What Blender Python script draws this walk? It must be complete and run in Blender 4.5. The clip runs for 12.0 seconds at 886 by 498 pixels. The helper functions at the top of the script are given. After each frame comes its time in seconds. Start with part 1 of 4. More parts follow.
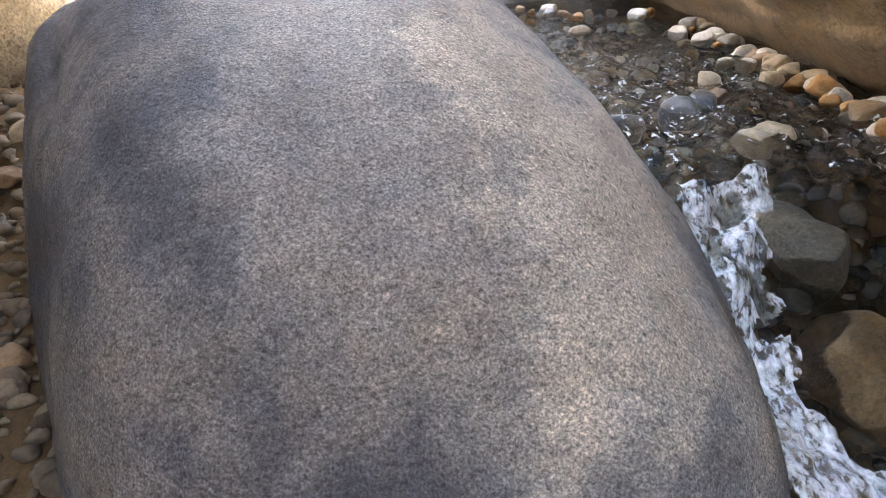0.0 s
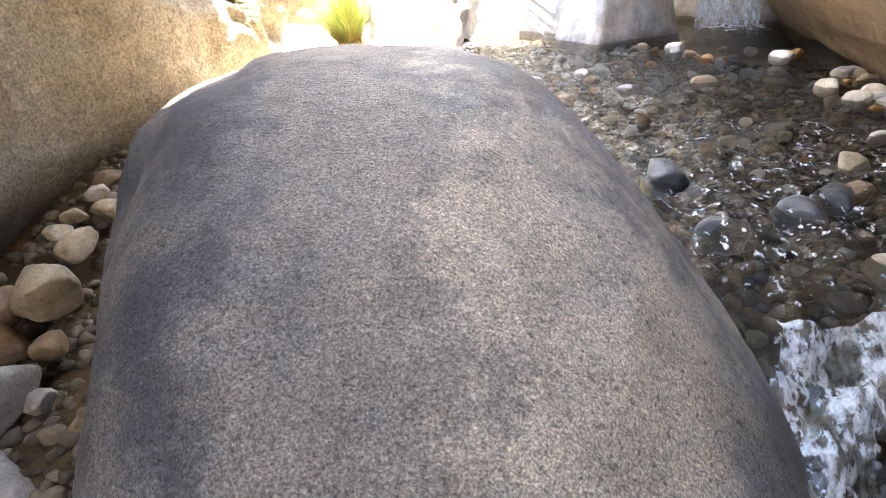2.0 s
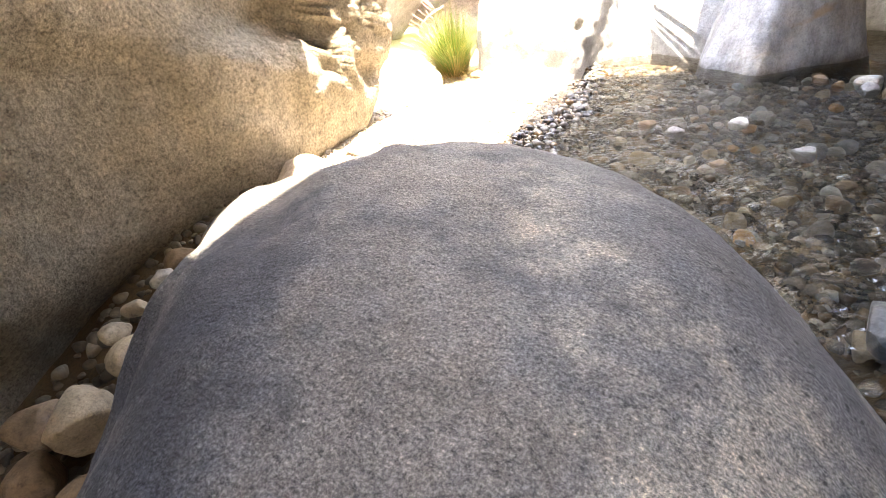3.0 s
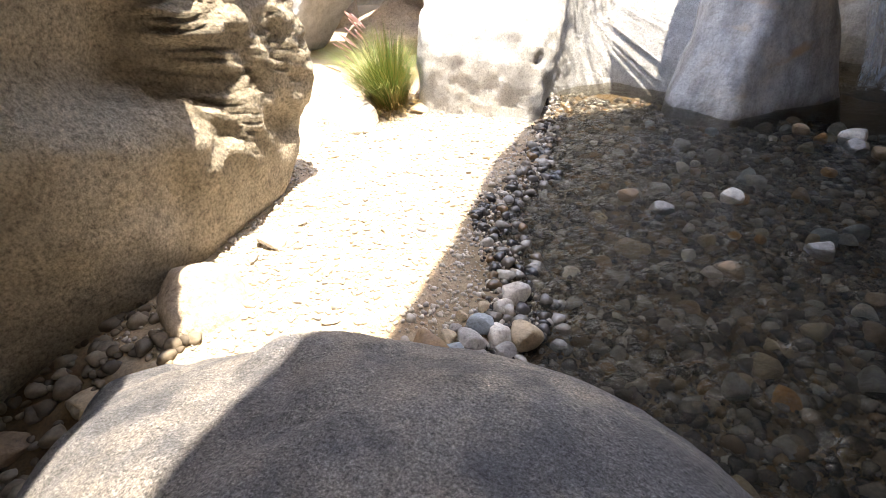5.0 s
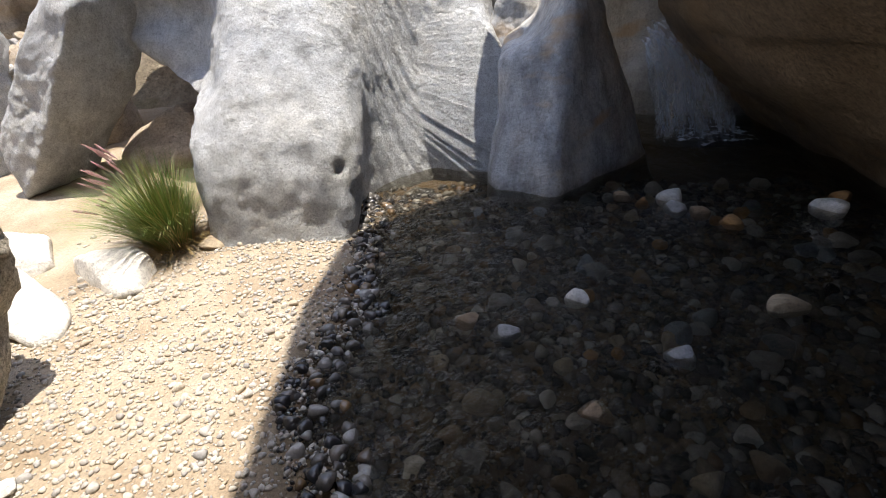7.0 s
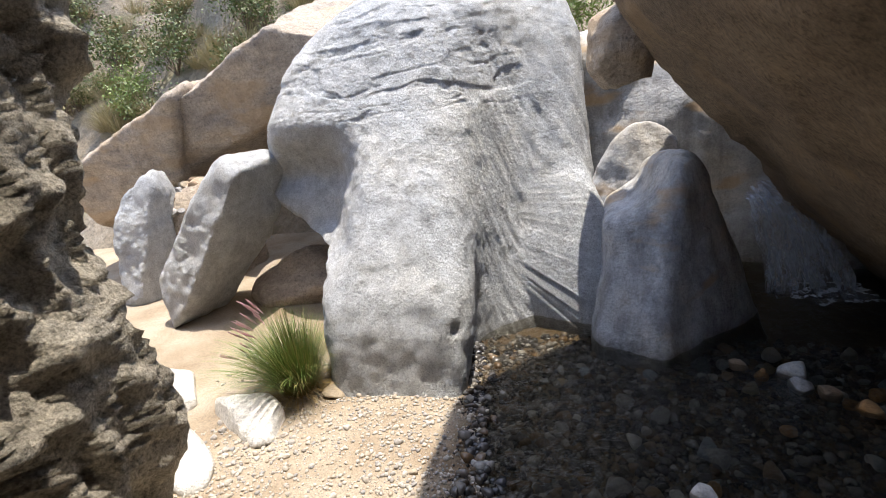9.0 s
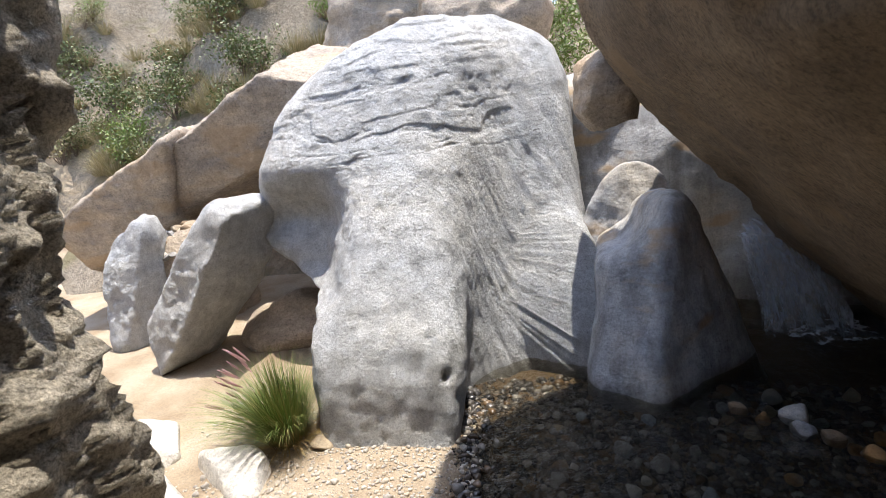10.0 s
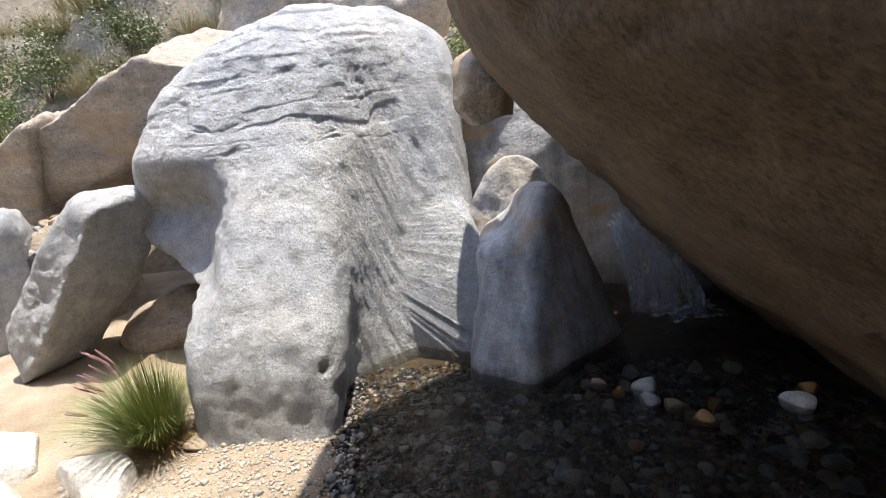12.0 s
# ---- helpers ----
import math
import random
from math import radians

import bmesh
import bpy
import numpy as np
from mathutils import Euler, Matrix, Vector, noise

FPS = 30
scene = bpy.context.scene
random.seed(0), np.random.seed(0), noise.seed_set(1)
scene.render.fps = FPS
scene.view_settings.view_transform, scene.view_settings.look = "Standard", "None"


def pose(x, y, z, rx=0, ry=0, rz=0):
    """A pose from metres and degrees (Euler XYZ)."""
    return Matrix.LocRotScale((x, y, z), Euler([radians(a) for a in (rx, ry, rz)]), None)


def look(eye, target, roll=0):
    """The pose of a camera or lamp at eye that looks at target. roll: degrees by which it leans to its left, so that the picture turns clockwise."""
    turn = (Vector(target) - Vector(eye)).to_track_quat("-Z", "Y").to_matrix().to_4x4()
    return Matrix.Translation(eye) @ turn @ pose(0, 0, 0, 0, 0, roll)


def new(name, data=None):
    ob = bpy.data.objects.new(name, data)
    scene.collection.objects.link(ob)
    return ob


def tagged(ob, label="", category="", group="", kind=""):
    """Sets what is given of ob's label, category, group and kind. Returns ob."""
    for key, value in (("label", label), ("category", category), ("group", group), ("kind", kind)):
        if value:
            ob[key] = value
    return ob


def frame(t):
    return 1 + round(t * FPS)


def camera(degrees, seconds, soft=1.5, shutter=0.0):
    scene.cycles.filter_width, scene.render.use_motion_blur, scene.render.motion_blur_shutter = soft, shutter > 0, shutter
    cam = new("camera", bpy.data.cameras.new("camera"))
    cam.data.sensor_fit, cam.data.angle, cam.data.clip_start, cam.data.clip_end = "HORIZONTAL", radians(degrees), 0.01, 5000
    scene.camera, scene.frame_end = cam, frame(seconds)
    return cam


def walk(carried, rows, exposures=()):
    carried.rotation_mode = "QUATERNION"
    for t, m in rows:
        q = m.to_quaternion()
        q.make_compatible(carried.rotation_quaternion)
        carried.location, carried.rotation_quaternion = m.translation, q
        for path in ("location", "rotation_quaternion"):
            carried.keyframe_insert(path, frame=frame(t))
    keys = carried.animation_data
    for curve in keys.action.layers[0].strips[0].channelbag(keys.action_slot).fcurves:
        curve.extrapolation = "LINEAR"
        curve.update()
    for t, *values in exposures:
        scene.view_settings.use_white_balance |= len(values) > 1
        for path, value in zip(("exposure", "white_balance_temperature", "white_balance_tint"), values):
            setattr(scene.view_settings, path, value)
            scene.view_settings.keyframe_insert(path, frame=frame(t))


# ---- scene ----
cam = camera(82.5, 12.0, soft=0.8)
ROWS = [
    (0, (0.051, -0.033, 1.034), (0.004, 1.643, -0.056), -0.56),
    (0.5, (-0.122, -0.182, 1.021), (-0.149, 1.495, -0.069), 1.50),
    (1, (0.204, -0.134, 0.989), (0.028, 1.554, -0.068), -1.53),
    (1.5, (0.351, -0.002, 1.287), (0.044, 1.663, 0.222), -3.02),
    (2, (0.281, 0.367, 1.389), (-0.197, 1.988, 0.321), -2.98),
    (2.5, (0.108, 1.040, 1.400), (-0.626, 2.582, 0.359), -5.60),
    (3, (-0.052, 1.352, 1.622), (-0.891, 2.829, 0.567), -6.56),
    (3.5, (-0.185, 1.649, 1.829), (-1.018, 3.114, 0.753), -6.26),
    (5.5, (-0.699, 2.813, 1.942), (-1.185, 4.364, 0.778), -4.25),
    (6, (-0.646, 3.199, 2.012), (-1.028, 4.760, 0.822), -6.32),
    (6.5, (-0.584, 3.469, 1.921), (-0.770, 5.127, 0.819), -6.43),
    (7, (-0.432, 3.536, 1.992), (-0.545, 5.270, 1.001), -6.53),
    (7.5, (-0.421, 3.508, 2.113), (-0.556, 5.318, 1.273), -6.98),
    (9.5, (-0.717, 3.558, 2.712), (-1.130, 5.433, 2.150), -7.43),
    (10, (-0.607, 3.606, 2.684), (-0.966, 5.513, 2.200), -8.25),
    (10.5, (-0.590, 3.625, 2.726), (-0.919, 5.545, 2.273), -9.08),
    (11, (-0.473, 3.646, 2.687), (-0.731, 5.570, 2.206), -8.51),
    (11.5, (-0.353, 3.618, 2.651), (-0.531, 5.542, 2.138), -7.86),
    (12, (-0.167, 3.577, 2.658), (-0.243, 5.496, 2.101), -7.02),
]
EXPOSURES = [(0.0, 5.6, 8000, 12), (2.0, 5.5, 8200, 12), (3.5, 4.75, 8400, 13), (5.5, 3.05, 7300, 12), (6.5, 2.15, 6800, 11), (9.5, 1.9, 6700, 11), (12.0, 1.9, 6700, 11)]
walk(cam, [(t, look(eye, target, roll)) for t, eye, target, roll in ROWS], EXPOSURES)

# ---- light ----
world = bpy.data.worlds.new("sky")
scene.world = world
world.use_nodes = True
SUN = Vector((0.09, 0.13, 0.97)).normalized()
sky = world.node_tree.nodes.new("ShaderNodeTexSky")
sky.sky_type, sky.sun_disc = "NISHITA", False
sky.sun_elevation = math.asin(SUN.z)
sky.sun_rotation = math.atan2(SUN.x, SUN.y)
back = world.node_tree.nodes["Background"]
back.inputs["Strength"].default_value = 0.15
world.node_tree.links.new(sky.outputs["Color"], back.inputs["Color"])
sun_data = bpy.data.lights.new("sun", "SUN")
sun_data.energy, sun_data.angle, sun_data.color = 2.1, radians(0.5), (1.0, 0.95, 0.87)
sun = new("sun", sun_data)
sun.matrix_world = look(SUN * 40, (0, 0, 0))


# ---- numeric helpers ----
def hash3(i, j, k, seed):
    n = (i * 374761393 + j * 668265263 + k * 2147483647 + seed * 1274126177) & 0xFFFFFFFF
    n = ((n ^ (n >> 13)) * 1274126177) & 0xFFFFFFFF
    n = ((n ^ (n >> 16)) * 2246822519) & 0xFFFFFFFF
    return ((n ^ (n >> 15)) & 0xFFFF) / 32767.5 - 1.0


def vnoise(p, seed=0):
    """Smooth value noise in -1..1 for an array of points."""
    c = np.floor(p).astype(np.int64)
    f = p - c
    f = f * f * f * (f * (f * 6 - 15) + 10)
    out = np.zeros(len(p))
    for a in (0, 1):
        for b in (0, 1):
            for d in (0, 1):
                w = (f[:, 0] if a else 1 - f[:, 0]) * (f[:, 1] if b else 1 - f[:, 1]) * (f[:, 2] if d else 1 - f[:, 2])
                out += w * hash3(c[:, 0] + a, c[:, 1] + b, c[:, 2] + d, seed)
    return out


def fbm(p, scale, octaves=4, seed=0, gain=0.5):
    out, amp = np.zeros(len(p)), 1.0
    q = p / scale
    for o in range(octaves):
        out += amp * vnoise(q + 17.3 * o, seed + o)
        q, amp = q * 2.03, amp * gain
    return out


def ridged(p, scale, octaves=3, seed=0):
    out, amp, q = np.zeros(len(p)), 1.0, p / scale
    for o in range(octaves):
        out += amp * (1 - 2 * np.abs(vnoise(q + 9.1 * o, seed + o)))
        q, amp = q * 2.1, amp * 0.5
    return out


def step(a, b, x):
    t = np.clip((x - a) / (b - a), 0, 1)
    return t * t * (3 - 2 * t)


def smin(a, b, k):
    h = np.clip(0.5 + 0.5 * (b - a) / k, 0, 1)
    return b + (a - b) * h - k * h * (1 - h)


def smax(a, b, k):
    return -smin(-a, -b, k)


def ell(p, c, r, turn=0.0, tip=0.0):
    """An ellipsoid's rough distance; turn is about z, tip about y."""
    q = p - np.array(c)
    a, b = radians(turn), radians(tip)
    x, y, z = q[:, 0] * math.cos(a) + q[:, 1] * math.sin(a), -q[:, 0] * math.sin(a) + q[:, 1] * math.cos(a), q[:, 2]
    x, z = x * math.cos(b) - z * math.sin(b), x * math.sin(b) + z * math.cos(b)
    d = np.sqrt((x / r[0]) ** 2 + (y / r[1]) ** 2 + (z / r[2]) ** 2)
    return (d - 1) * min(r)


def half(p, at, n):
    """A half-space through a point with an outward normal."""
    n = np.array(n, float)
    return (p - np.array(at)) @ (n / np.linalg.norm(n))


SPHERES = {}


def sphere(level):
    if level not in SPHERES:
        bm = bmesh.new()
        bmesh.ops.create_icosphere(bm, subdivisions=level, radius=1)
        SPHERES[level] = (np.array([v.co for v in bm.verts]), np.array([[v.index for v in f.verts] for f in bm.faces]))
        bm.free()
    return SPHERES[level]


def mesh_of(name, verts, faces, smooth=True):
    me = bpy.data.meshes.new(name)
    n, k = faces.shape
    me.vertices.add(len(verts))
    me.vertices.foreach_set("co", np.ascontiguousarray(verts, dtype=np.float32).ravel())
    me.loops.add(n * k)
    me.loops.foreach_set("vertex_index", np.ascontiguousarray(faces, dtype=np.int32).ravel())
    me.polygons.add(n)
    me.polygons.foreach_set("loop_start", np.arange(0, n * k, k, dtype=np.int32))
    me.polygons.foreach_set("use_smooth", np.full(n, smooth))
    me.update(calc_edges=True)
    return me


def solid(name, verts, faces, mat, parent=None, smooth=True):
    ob = new(name, mesh_of(name, verts, faces, smooth))
    ob.data.materials.append(mat)
    if parent:
        ob.parent = parent
    return ob


def rock(name, centre, reach, field, level, mat, rough=(), parent=None):
    """A boulder: the surface of a field, met by rays from a centre, then weathered. rough: rows of a displacement function."""
    d, faces = sphere(level)
    c, way = np.array(centre, float), d * np.array(reach, float)
    lo, hi = np.zeros(len(d)), np.ones(len(d))
    found = np.zeros(len(d), bool)
    prev = np.zeros(len(d))
    for s in np.linspace(0.03, 1.0, 46):
        out = (field(c + way * s) > 0) & ~found
        hi[out], lo[out] = s, prev[out]
        found |= out
        prev[:] = s
    lo[~found] = 1.0
    for _ in range(12):
        mid = (lo + hi) / 2
        inside = field(c + way * mid[:, None]) <= 0
        lo, hi = np.where(inside, mid, lo), np.where(inside, hi, mid)
    v = c + way * hi[:, None]
    if rough:
        e = 0.02
        g = np.stack([field(v + np.array(a)) - field(v - np.array(a)) for a in ((e, 0, 0), (0, e, 0), (0, 0, e))], 1)
        g /= np.linalg.norm(g, axis=1)[:, None] + 1e-9
        v = v + g * sum(r(v) for r in rough)[:, None]
    return solid(name, v, faces, mat, parent)


# ---- materials ----
def material(name, rough=0.8, metal=0.0):
    m = bpy.data.materials.new(name)
    m.use_nodes = True
    b = m.node_tree.nodes["Principled BSDF"]
    b.inputs["Roughness"].default_value = rough
    b.inputs["Metallic"].default_value = metal
    return m, m.node_tree, b


def noise_node(t, scale, detail=6, rough=0.6, stretch=(1, 1, 1), turn=(0, 0, 0)):
    geo = t.nodes.new("ShaderNodeNewGeometry")
    mp = t.nodes.new("ShaderNodeMapping")
    mp.inputs["Scale"].default_value = stretch
    mp.inputs["Rotation"].default_value = turn
    n = t.nodes.new("ShaderNodeTexNoise")
    n.inputs["Scale"].default_value, n.inputs["Detail"].default_value, n.inputs["Roughness"].default_value = scale, detail, rough
    t.links.new(geo.outputs["Position"], mp.inputs["Vector"])
    t.links.new(mp.outputs["Vector"], n.inputs["Vector"])
    return n


def ramp(t, source, stops):
    r = t.nodes.new("ShaderNodeValToRGB")
    while len(r.color_ramp.elements) < len(stops):
        r.color_ramp.elements.new(0.5)
    for e, (at, col) in zip(r.color_ramp.elements, stops):
        e.position = at
        e.color = (*col, 1) if len(col) == 3 else (col[0], col[0], col[0], 1)
    t.links.new(source, r.inputs["Fac"])
    return r.outputs["Color"]


def mix(t, kind, fac, a, b):
    m = t.nodes.new("ShaderNodeMix")
    m.data_type, m.blend_type = "RGBA", kind
    for key, val in ((0, fac), (6, a), (7, b)):
        if hasattr(val, "links"):
            t.links.new(val, m.inputs[key])
        else:
            m.inputs[key].default_value = val if key == 0 else (*val, 1)
    return m.outputs[2]


def bump(t, b, rows):
    last = None
    for source, strength, dist in rows:
        n = t.nodes.new("ShaderNodeBump")
        n.inputs["Strength"].default_value, n.inputs["Distance"].default_value = strength, dist
        t.links.new(source, n.inputs["Height"])
        if last:
            t.links.new(last, n.inputs["Normal"])
        last = n.outputs["Normal"]
    t.links.new(last, b.inputs["Normal"])


def stone(name, tones, mottle=1.2, grain=55, speck=(0.35, 0.7), pit=0.5, veins=None, wet=None, rough=0.85, stretch=(1, 1, 1), turn=(0, 0, 0), streaks=0.0, blotch=0.7, reach=0.28, flecks=0.0, zone=None):
    """Weathered rock: tones mixed in broad mottles, mineral grains, pits; wet: (low, high) heights between which a damp
    band, on the overhang also painted shade, fades out.
    """
    m, t, b = material(name, rough)
    big = noise_node(t, mottle, 9, 0.68, stretch, turn)
    col = ramp(t, big.outputs["Fac"], [(0.5 + reach * (i / max(1, len(tones) - 1) - 0.5), c) for i, c in enumerate(tones)])
    fine = noise_node(t, grain, 4, 0.7)
    specks = ramp(t, fine.outputs["Fac"], [(0.3, (speck[0],)), (0.5, (1.0,)), (0.72, (1.0 + speck[1],))])
    col = mix(t, "MULTIPLY", 0.85, col, specks)
    mid = noise_node(t, 7, 5, 0.65)
    col = mix(t, "MULTIPLY", 0.7, col, ramp(t, mid.outputs["Fac"], [(0.3, (0.62,)), (0.6, (1.08,))]))
    col = mix(t, "MULTIPLY", blotch, col, ramp(t, noise_node(t, 26, 6, 0.75).outputs["Fac"], [(0.34, (0.45,)), (0.46, (1.0,)), (0.7, (1.15,))]))
    if flecks:
        fl = noise_node(t, 62, 3, 0.8, (1, 1.5, 1), (0.3, 0.2, 0.5))
        col = mix(t, "MULTIPLY", flecks, col, ramp(t, fl.outputs["Fac"], [(0.36, (0.35, 0.36, 0.4)), (0.46, (0.95, 0.95, 0.95)), (0.58, (1.05, 1.05, 1.05)), (0.68, (1.7, 1.66, 1.6))]))
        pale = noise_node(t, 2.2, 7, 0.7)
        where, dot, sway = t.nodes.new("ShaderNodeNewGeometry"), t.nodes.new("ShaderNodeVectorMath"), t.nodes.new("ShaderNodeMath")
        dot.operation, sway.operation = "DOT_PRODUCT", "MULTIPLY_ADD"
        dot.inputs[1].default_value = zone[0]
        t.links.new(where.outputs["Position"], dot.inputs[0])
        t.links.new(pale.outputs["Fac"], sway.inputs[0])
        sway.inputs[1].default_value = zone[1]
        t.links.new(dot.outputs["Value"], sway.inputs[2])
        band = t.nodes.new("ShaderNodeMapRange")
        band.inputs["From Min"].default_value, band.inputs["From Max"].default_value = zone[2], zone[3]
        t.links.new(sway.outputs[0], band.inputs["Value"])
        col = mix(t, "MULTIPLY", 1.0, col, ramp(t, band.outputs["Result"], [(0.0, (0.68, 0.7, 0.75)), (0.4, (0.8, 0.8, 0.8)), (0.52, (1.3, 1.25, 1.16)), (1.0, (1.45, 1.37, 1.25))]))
        pk = t.nodes.new("ShaderNodeTexVoronoi")
        pk.inputs["Scale"].default_value = 24
        t.links.new(pale.inputs["Vector"].links[0].from_socket, pk.inputs["Vector"])
        holes = mix(t, "LIGHTEN", 1.0, ramp(t, pk.outputs["Distance"], [(0.1, (0.2,)), (0.2, (1,))]), ramp(t, band.outputs["Result"], [(0.62, (1,)), (0.8, (0,))]))
        col = mix(t, "MULTIPLY", 0.85, col, holes)
    if streaks:
        st = noise_node(t, 3.2, 5, 0.6, (1.6, 1.6, 0.12))
        col = mix(t, "MULTIPLY", streaks, col, ramp(t, st.outputs["Fac"], [(0.38, (0.45, 0.43, 0.4)), (0.58, (1, 1, 1))]))
    if veins:
        vn = noise_node(t, veins[0], 3, 0.5, (1, 1, 2.2), (0.5, 0.3, 0))
        col = mix(t, "MIX", ramp(t, vn.outputs["Fac"], [(0.56, (0,)), (0.66, (veins[2],))]), col, veins[1])
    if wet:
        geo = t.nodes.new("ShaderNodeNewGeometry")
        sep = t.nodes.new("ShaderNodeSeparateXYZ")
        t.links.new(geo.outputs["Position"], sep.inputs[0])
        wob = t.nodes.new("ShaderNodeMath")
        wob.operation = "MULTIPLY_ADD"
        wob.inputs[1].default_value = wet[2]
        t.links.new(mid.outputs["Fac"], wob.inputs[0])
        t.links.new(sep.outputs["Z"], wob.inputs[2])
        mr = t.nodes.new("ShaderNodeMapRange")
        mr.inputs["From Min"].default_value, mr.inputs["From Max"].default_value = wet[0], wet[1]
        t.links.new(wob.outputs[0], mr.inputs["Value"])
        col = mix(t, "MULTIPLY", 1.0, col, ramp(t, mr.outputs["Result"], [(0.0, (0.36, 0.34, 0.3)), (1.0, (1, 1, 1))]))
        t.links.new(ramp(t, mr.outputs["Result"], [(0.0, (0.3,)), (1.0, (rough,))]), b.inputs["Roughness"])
    t.links.new(col, b.inputs["Base Color"])
    lump = noise_node(t, 14, 8, 0.72)
    pits = t.nodes.new("ShaderNodeTexVoronoi")
    pits.inputs["Scale"].default_value = grain * 0.45
    t.links.new(noise_node(t, 5).inputs["Vector"].links[0].from_socket, pits.inputs["Vector"])
    bump(t, b, [(lump.outputs["Fac"], pit, 0.08), (pits.outputs["Distance"], 0.5 * pit, 0.02), (fine.outputs["Fac"], pit, 0.016)])
    return m


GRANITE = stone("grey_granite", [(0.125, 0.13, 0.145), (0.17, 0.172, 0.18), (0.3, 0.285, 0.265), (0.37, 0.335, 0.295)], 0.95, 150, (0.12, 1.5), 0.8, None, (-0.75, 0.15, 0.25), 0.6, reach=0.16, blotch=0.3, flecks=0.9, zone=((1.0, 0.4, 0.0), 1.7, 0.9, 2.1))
PALE = stone("pale_granite", [(0.53, 0.555, 0.58), (0.64, 0.655, 0.665), (0.72, 0.72, 0.70)], 0.9, 60, (0.6, 0.25), 1.0, None, (-0.06, 0.1, 0.12), 0.9, streaks=0.18, blotch=0.25)
FLUTED = stone("water_worn_grey_rock", [(0.31, 0.325, 0.345), (0.42, 0.425, 0.43), (0.5, 0.465, 0.41)], 1.0, 40, (0.7, 0.2), 0.35, (1.4, (0.42, 0.28, 0.14), 0.7), (0.0, 0.22, 0.2), 0.75, streaks=0.6, blotch=0.35)
WALLROCK = stone("tan_cliff_rock", [(0.32, 0.28, 0.215), (0.43, 0.38, 0.295), (0.52, 0.465, 0.37)], 1.1, 48, (0.3, 0.6), 1.0, None, (-0.75, 0.0, 0.3))
# The foot's damp band runs higher here, painting in shade under the overhang.
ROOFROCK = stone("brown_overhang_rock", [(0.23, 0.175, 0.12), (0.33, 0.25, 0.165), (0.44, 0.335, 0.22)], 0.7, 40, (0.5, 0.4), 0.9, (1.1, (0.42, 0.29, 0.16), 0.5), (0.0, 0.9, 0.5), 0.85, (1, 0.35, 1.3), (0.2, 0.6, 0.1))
SLABROCK = stone("banded_tan_slab", [(0.34, 0.29, 0.24), (0.45, 0.375, 0.295), (0.54, 0.44, 0.32)], 1.3, 40, (0.6, 0.25), 0.6, (0.9, (0.47, 0.32, 0.17), 0.5), None, 0.9, (0.5, 0.5, 2.4), (0.3, -0.5, 0))
WHITESTONE = stone("bleached_stone", [(0.6, 0.57, 0.52), (0.7, 0.67, 0.62), (0.78, 0.75, 0.69)], 2.0, 45, (0.7, 0.15), 0.5)


def pebbles(name, tones, rough, wet=False):
    m, t, b = material(name, rough)
    isle = t.nodes.new("ShaderNodeNewGeometry")
    col = ramp(t, isle.outputs["Random Per Island"], [(i / len(tones), c) for i, c in enumerate(tones)])
    n = noise_node(t, 45, 4, 0.6)
    col = mix(t, "MULTIPLY", 0.8, col, ramp(t, n.outputs["Fac"], [(0.3, (0.6,)), (0.7, (1.15,))]))
    t.links.new(col, b.inputs["Base Color"])
    bump(t, b, [(n.outputs["Fac"], 0.3, 0.01)])
    return m


DRYPEB = pebbles("dry_pebbles", [(0.42, 0.37, 0.3), (0.5, 0.46, 0.4), (0.36, 0.33, 0.3), (0.58, 0.54, 0.48), (0.44, 0.36, 0.26), (0.3, 0.29, 0.28), (0.52, 0.47, 0.39)], 0.85)
WETPEB = pebbles("wet_pebbles", [(0.02, 0.019, 0.018), (0.1, 0.088, 0.075), (0.04, 0.04, 0.045), (0.2, 0.175, 0.145), (0.15, 0.09, 0.04), (0.03, 0.028, 0.025), (0.38, 0.36, 0.33), (0.08, 0.075, 0.07), (0.025, 0.025, 0.028)], 0.25)

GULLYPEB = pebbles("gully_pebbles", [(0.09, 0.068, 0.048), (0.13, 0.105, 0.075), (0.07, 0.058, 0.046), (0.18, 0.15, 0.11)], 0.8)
GROUND, gt, gb = material("sandy_ground", 0.9)
gn, gf = noise_node(gt, 1.1, 6, 0.6), noise_node(gt, 60, 5, 0.7)
gc = ramp(gt, gn.outputs["Fac"], [(0.36, (0.27, 0.20, 0.13)), (0.5, (0.36, 0.29, 0.205)), (0.62, (0.42, 0.355, 0.27))])
gc = mix(gt, "MULTIPLY", 0.9, gc, ramp(gt, gf.outputs["Fac"], [(0.3, (0.55,)), (0.6, (1.1,))]))
ggeo, gsep = gt.nodes.new("ShaderNodeNewGeometry"), gt.nodes.new("ShaderNodeSeparateXYZ")
gt.links.new(ggeo.outputs["Position"], gsep.inputs[0])
gc = mix(gt, "MULTIPLY", 1.0, gc, ramp(gt, gsep.outputs["Z"], [(0.0, (0.26, 0.21, 0.13)), (0.01, (0.42, 0.36, 0.27)), (0.04, (1, 1, 1))]))
gt.links.new(gc, gb.inputs["Base Color"])
bump(gt, gb, [(gf.outputs["Fac"], 0.6, 0.02)])

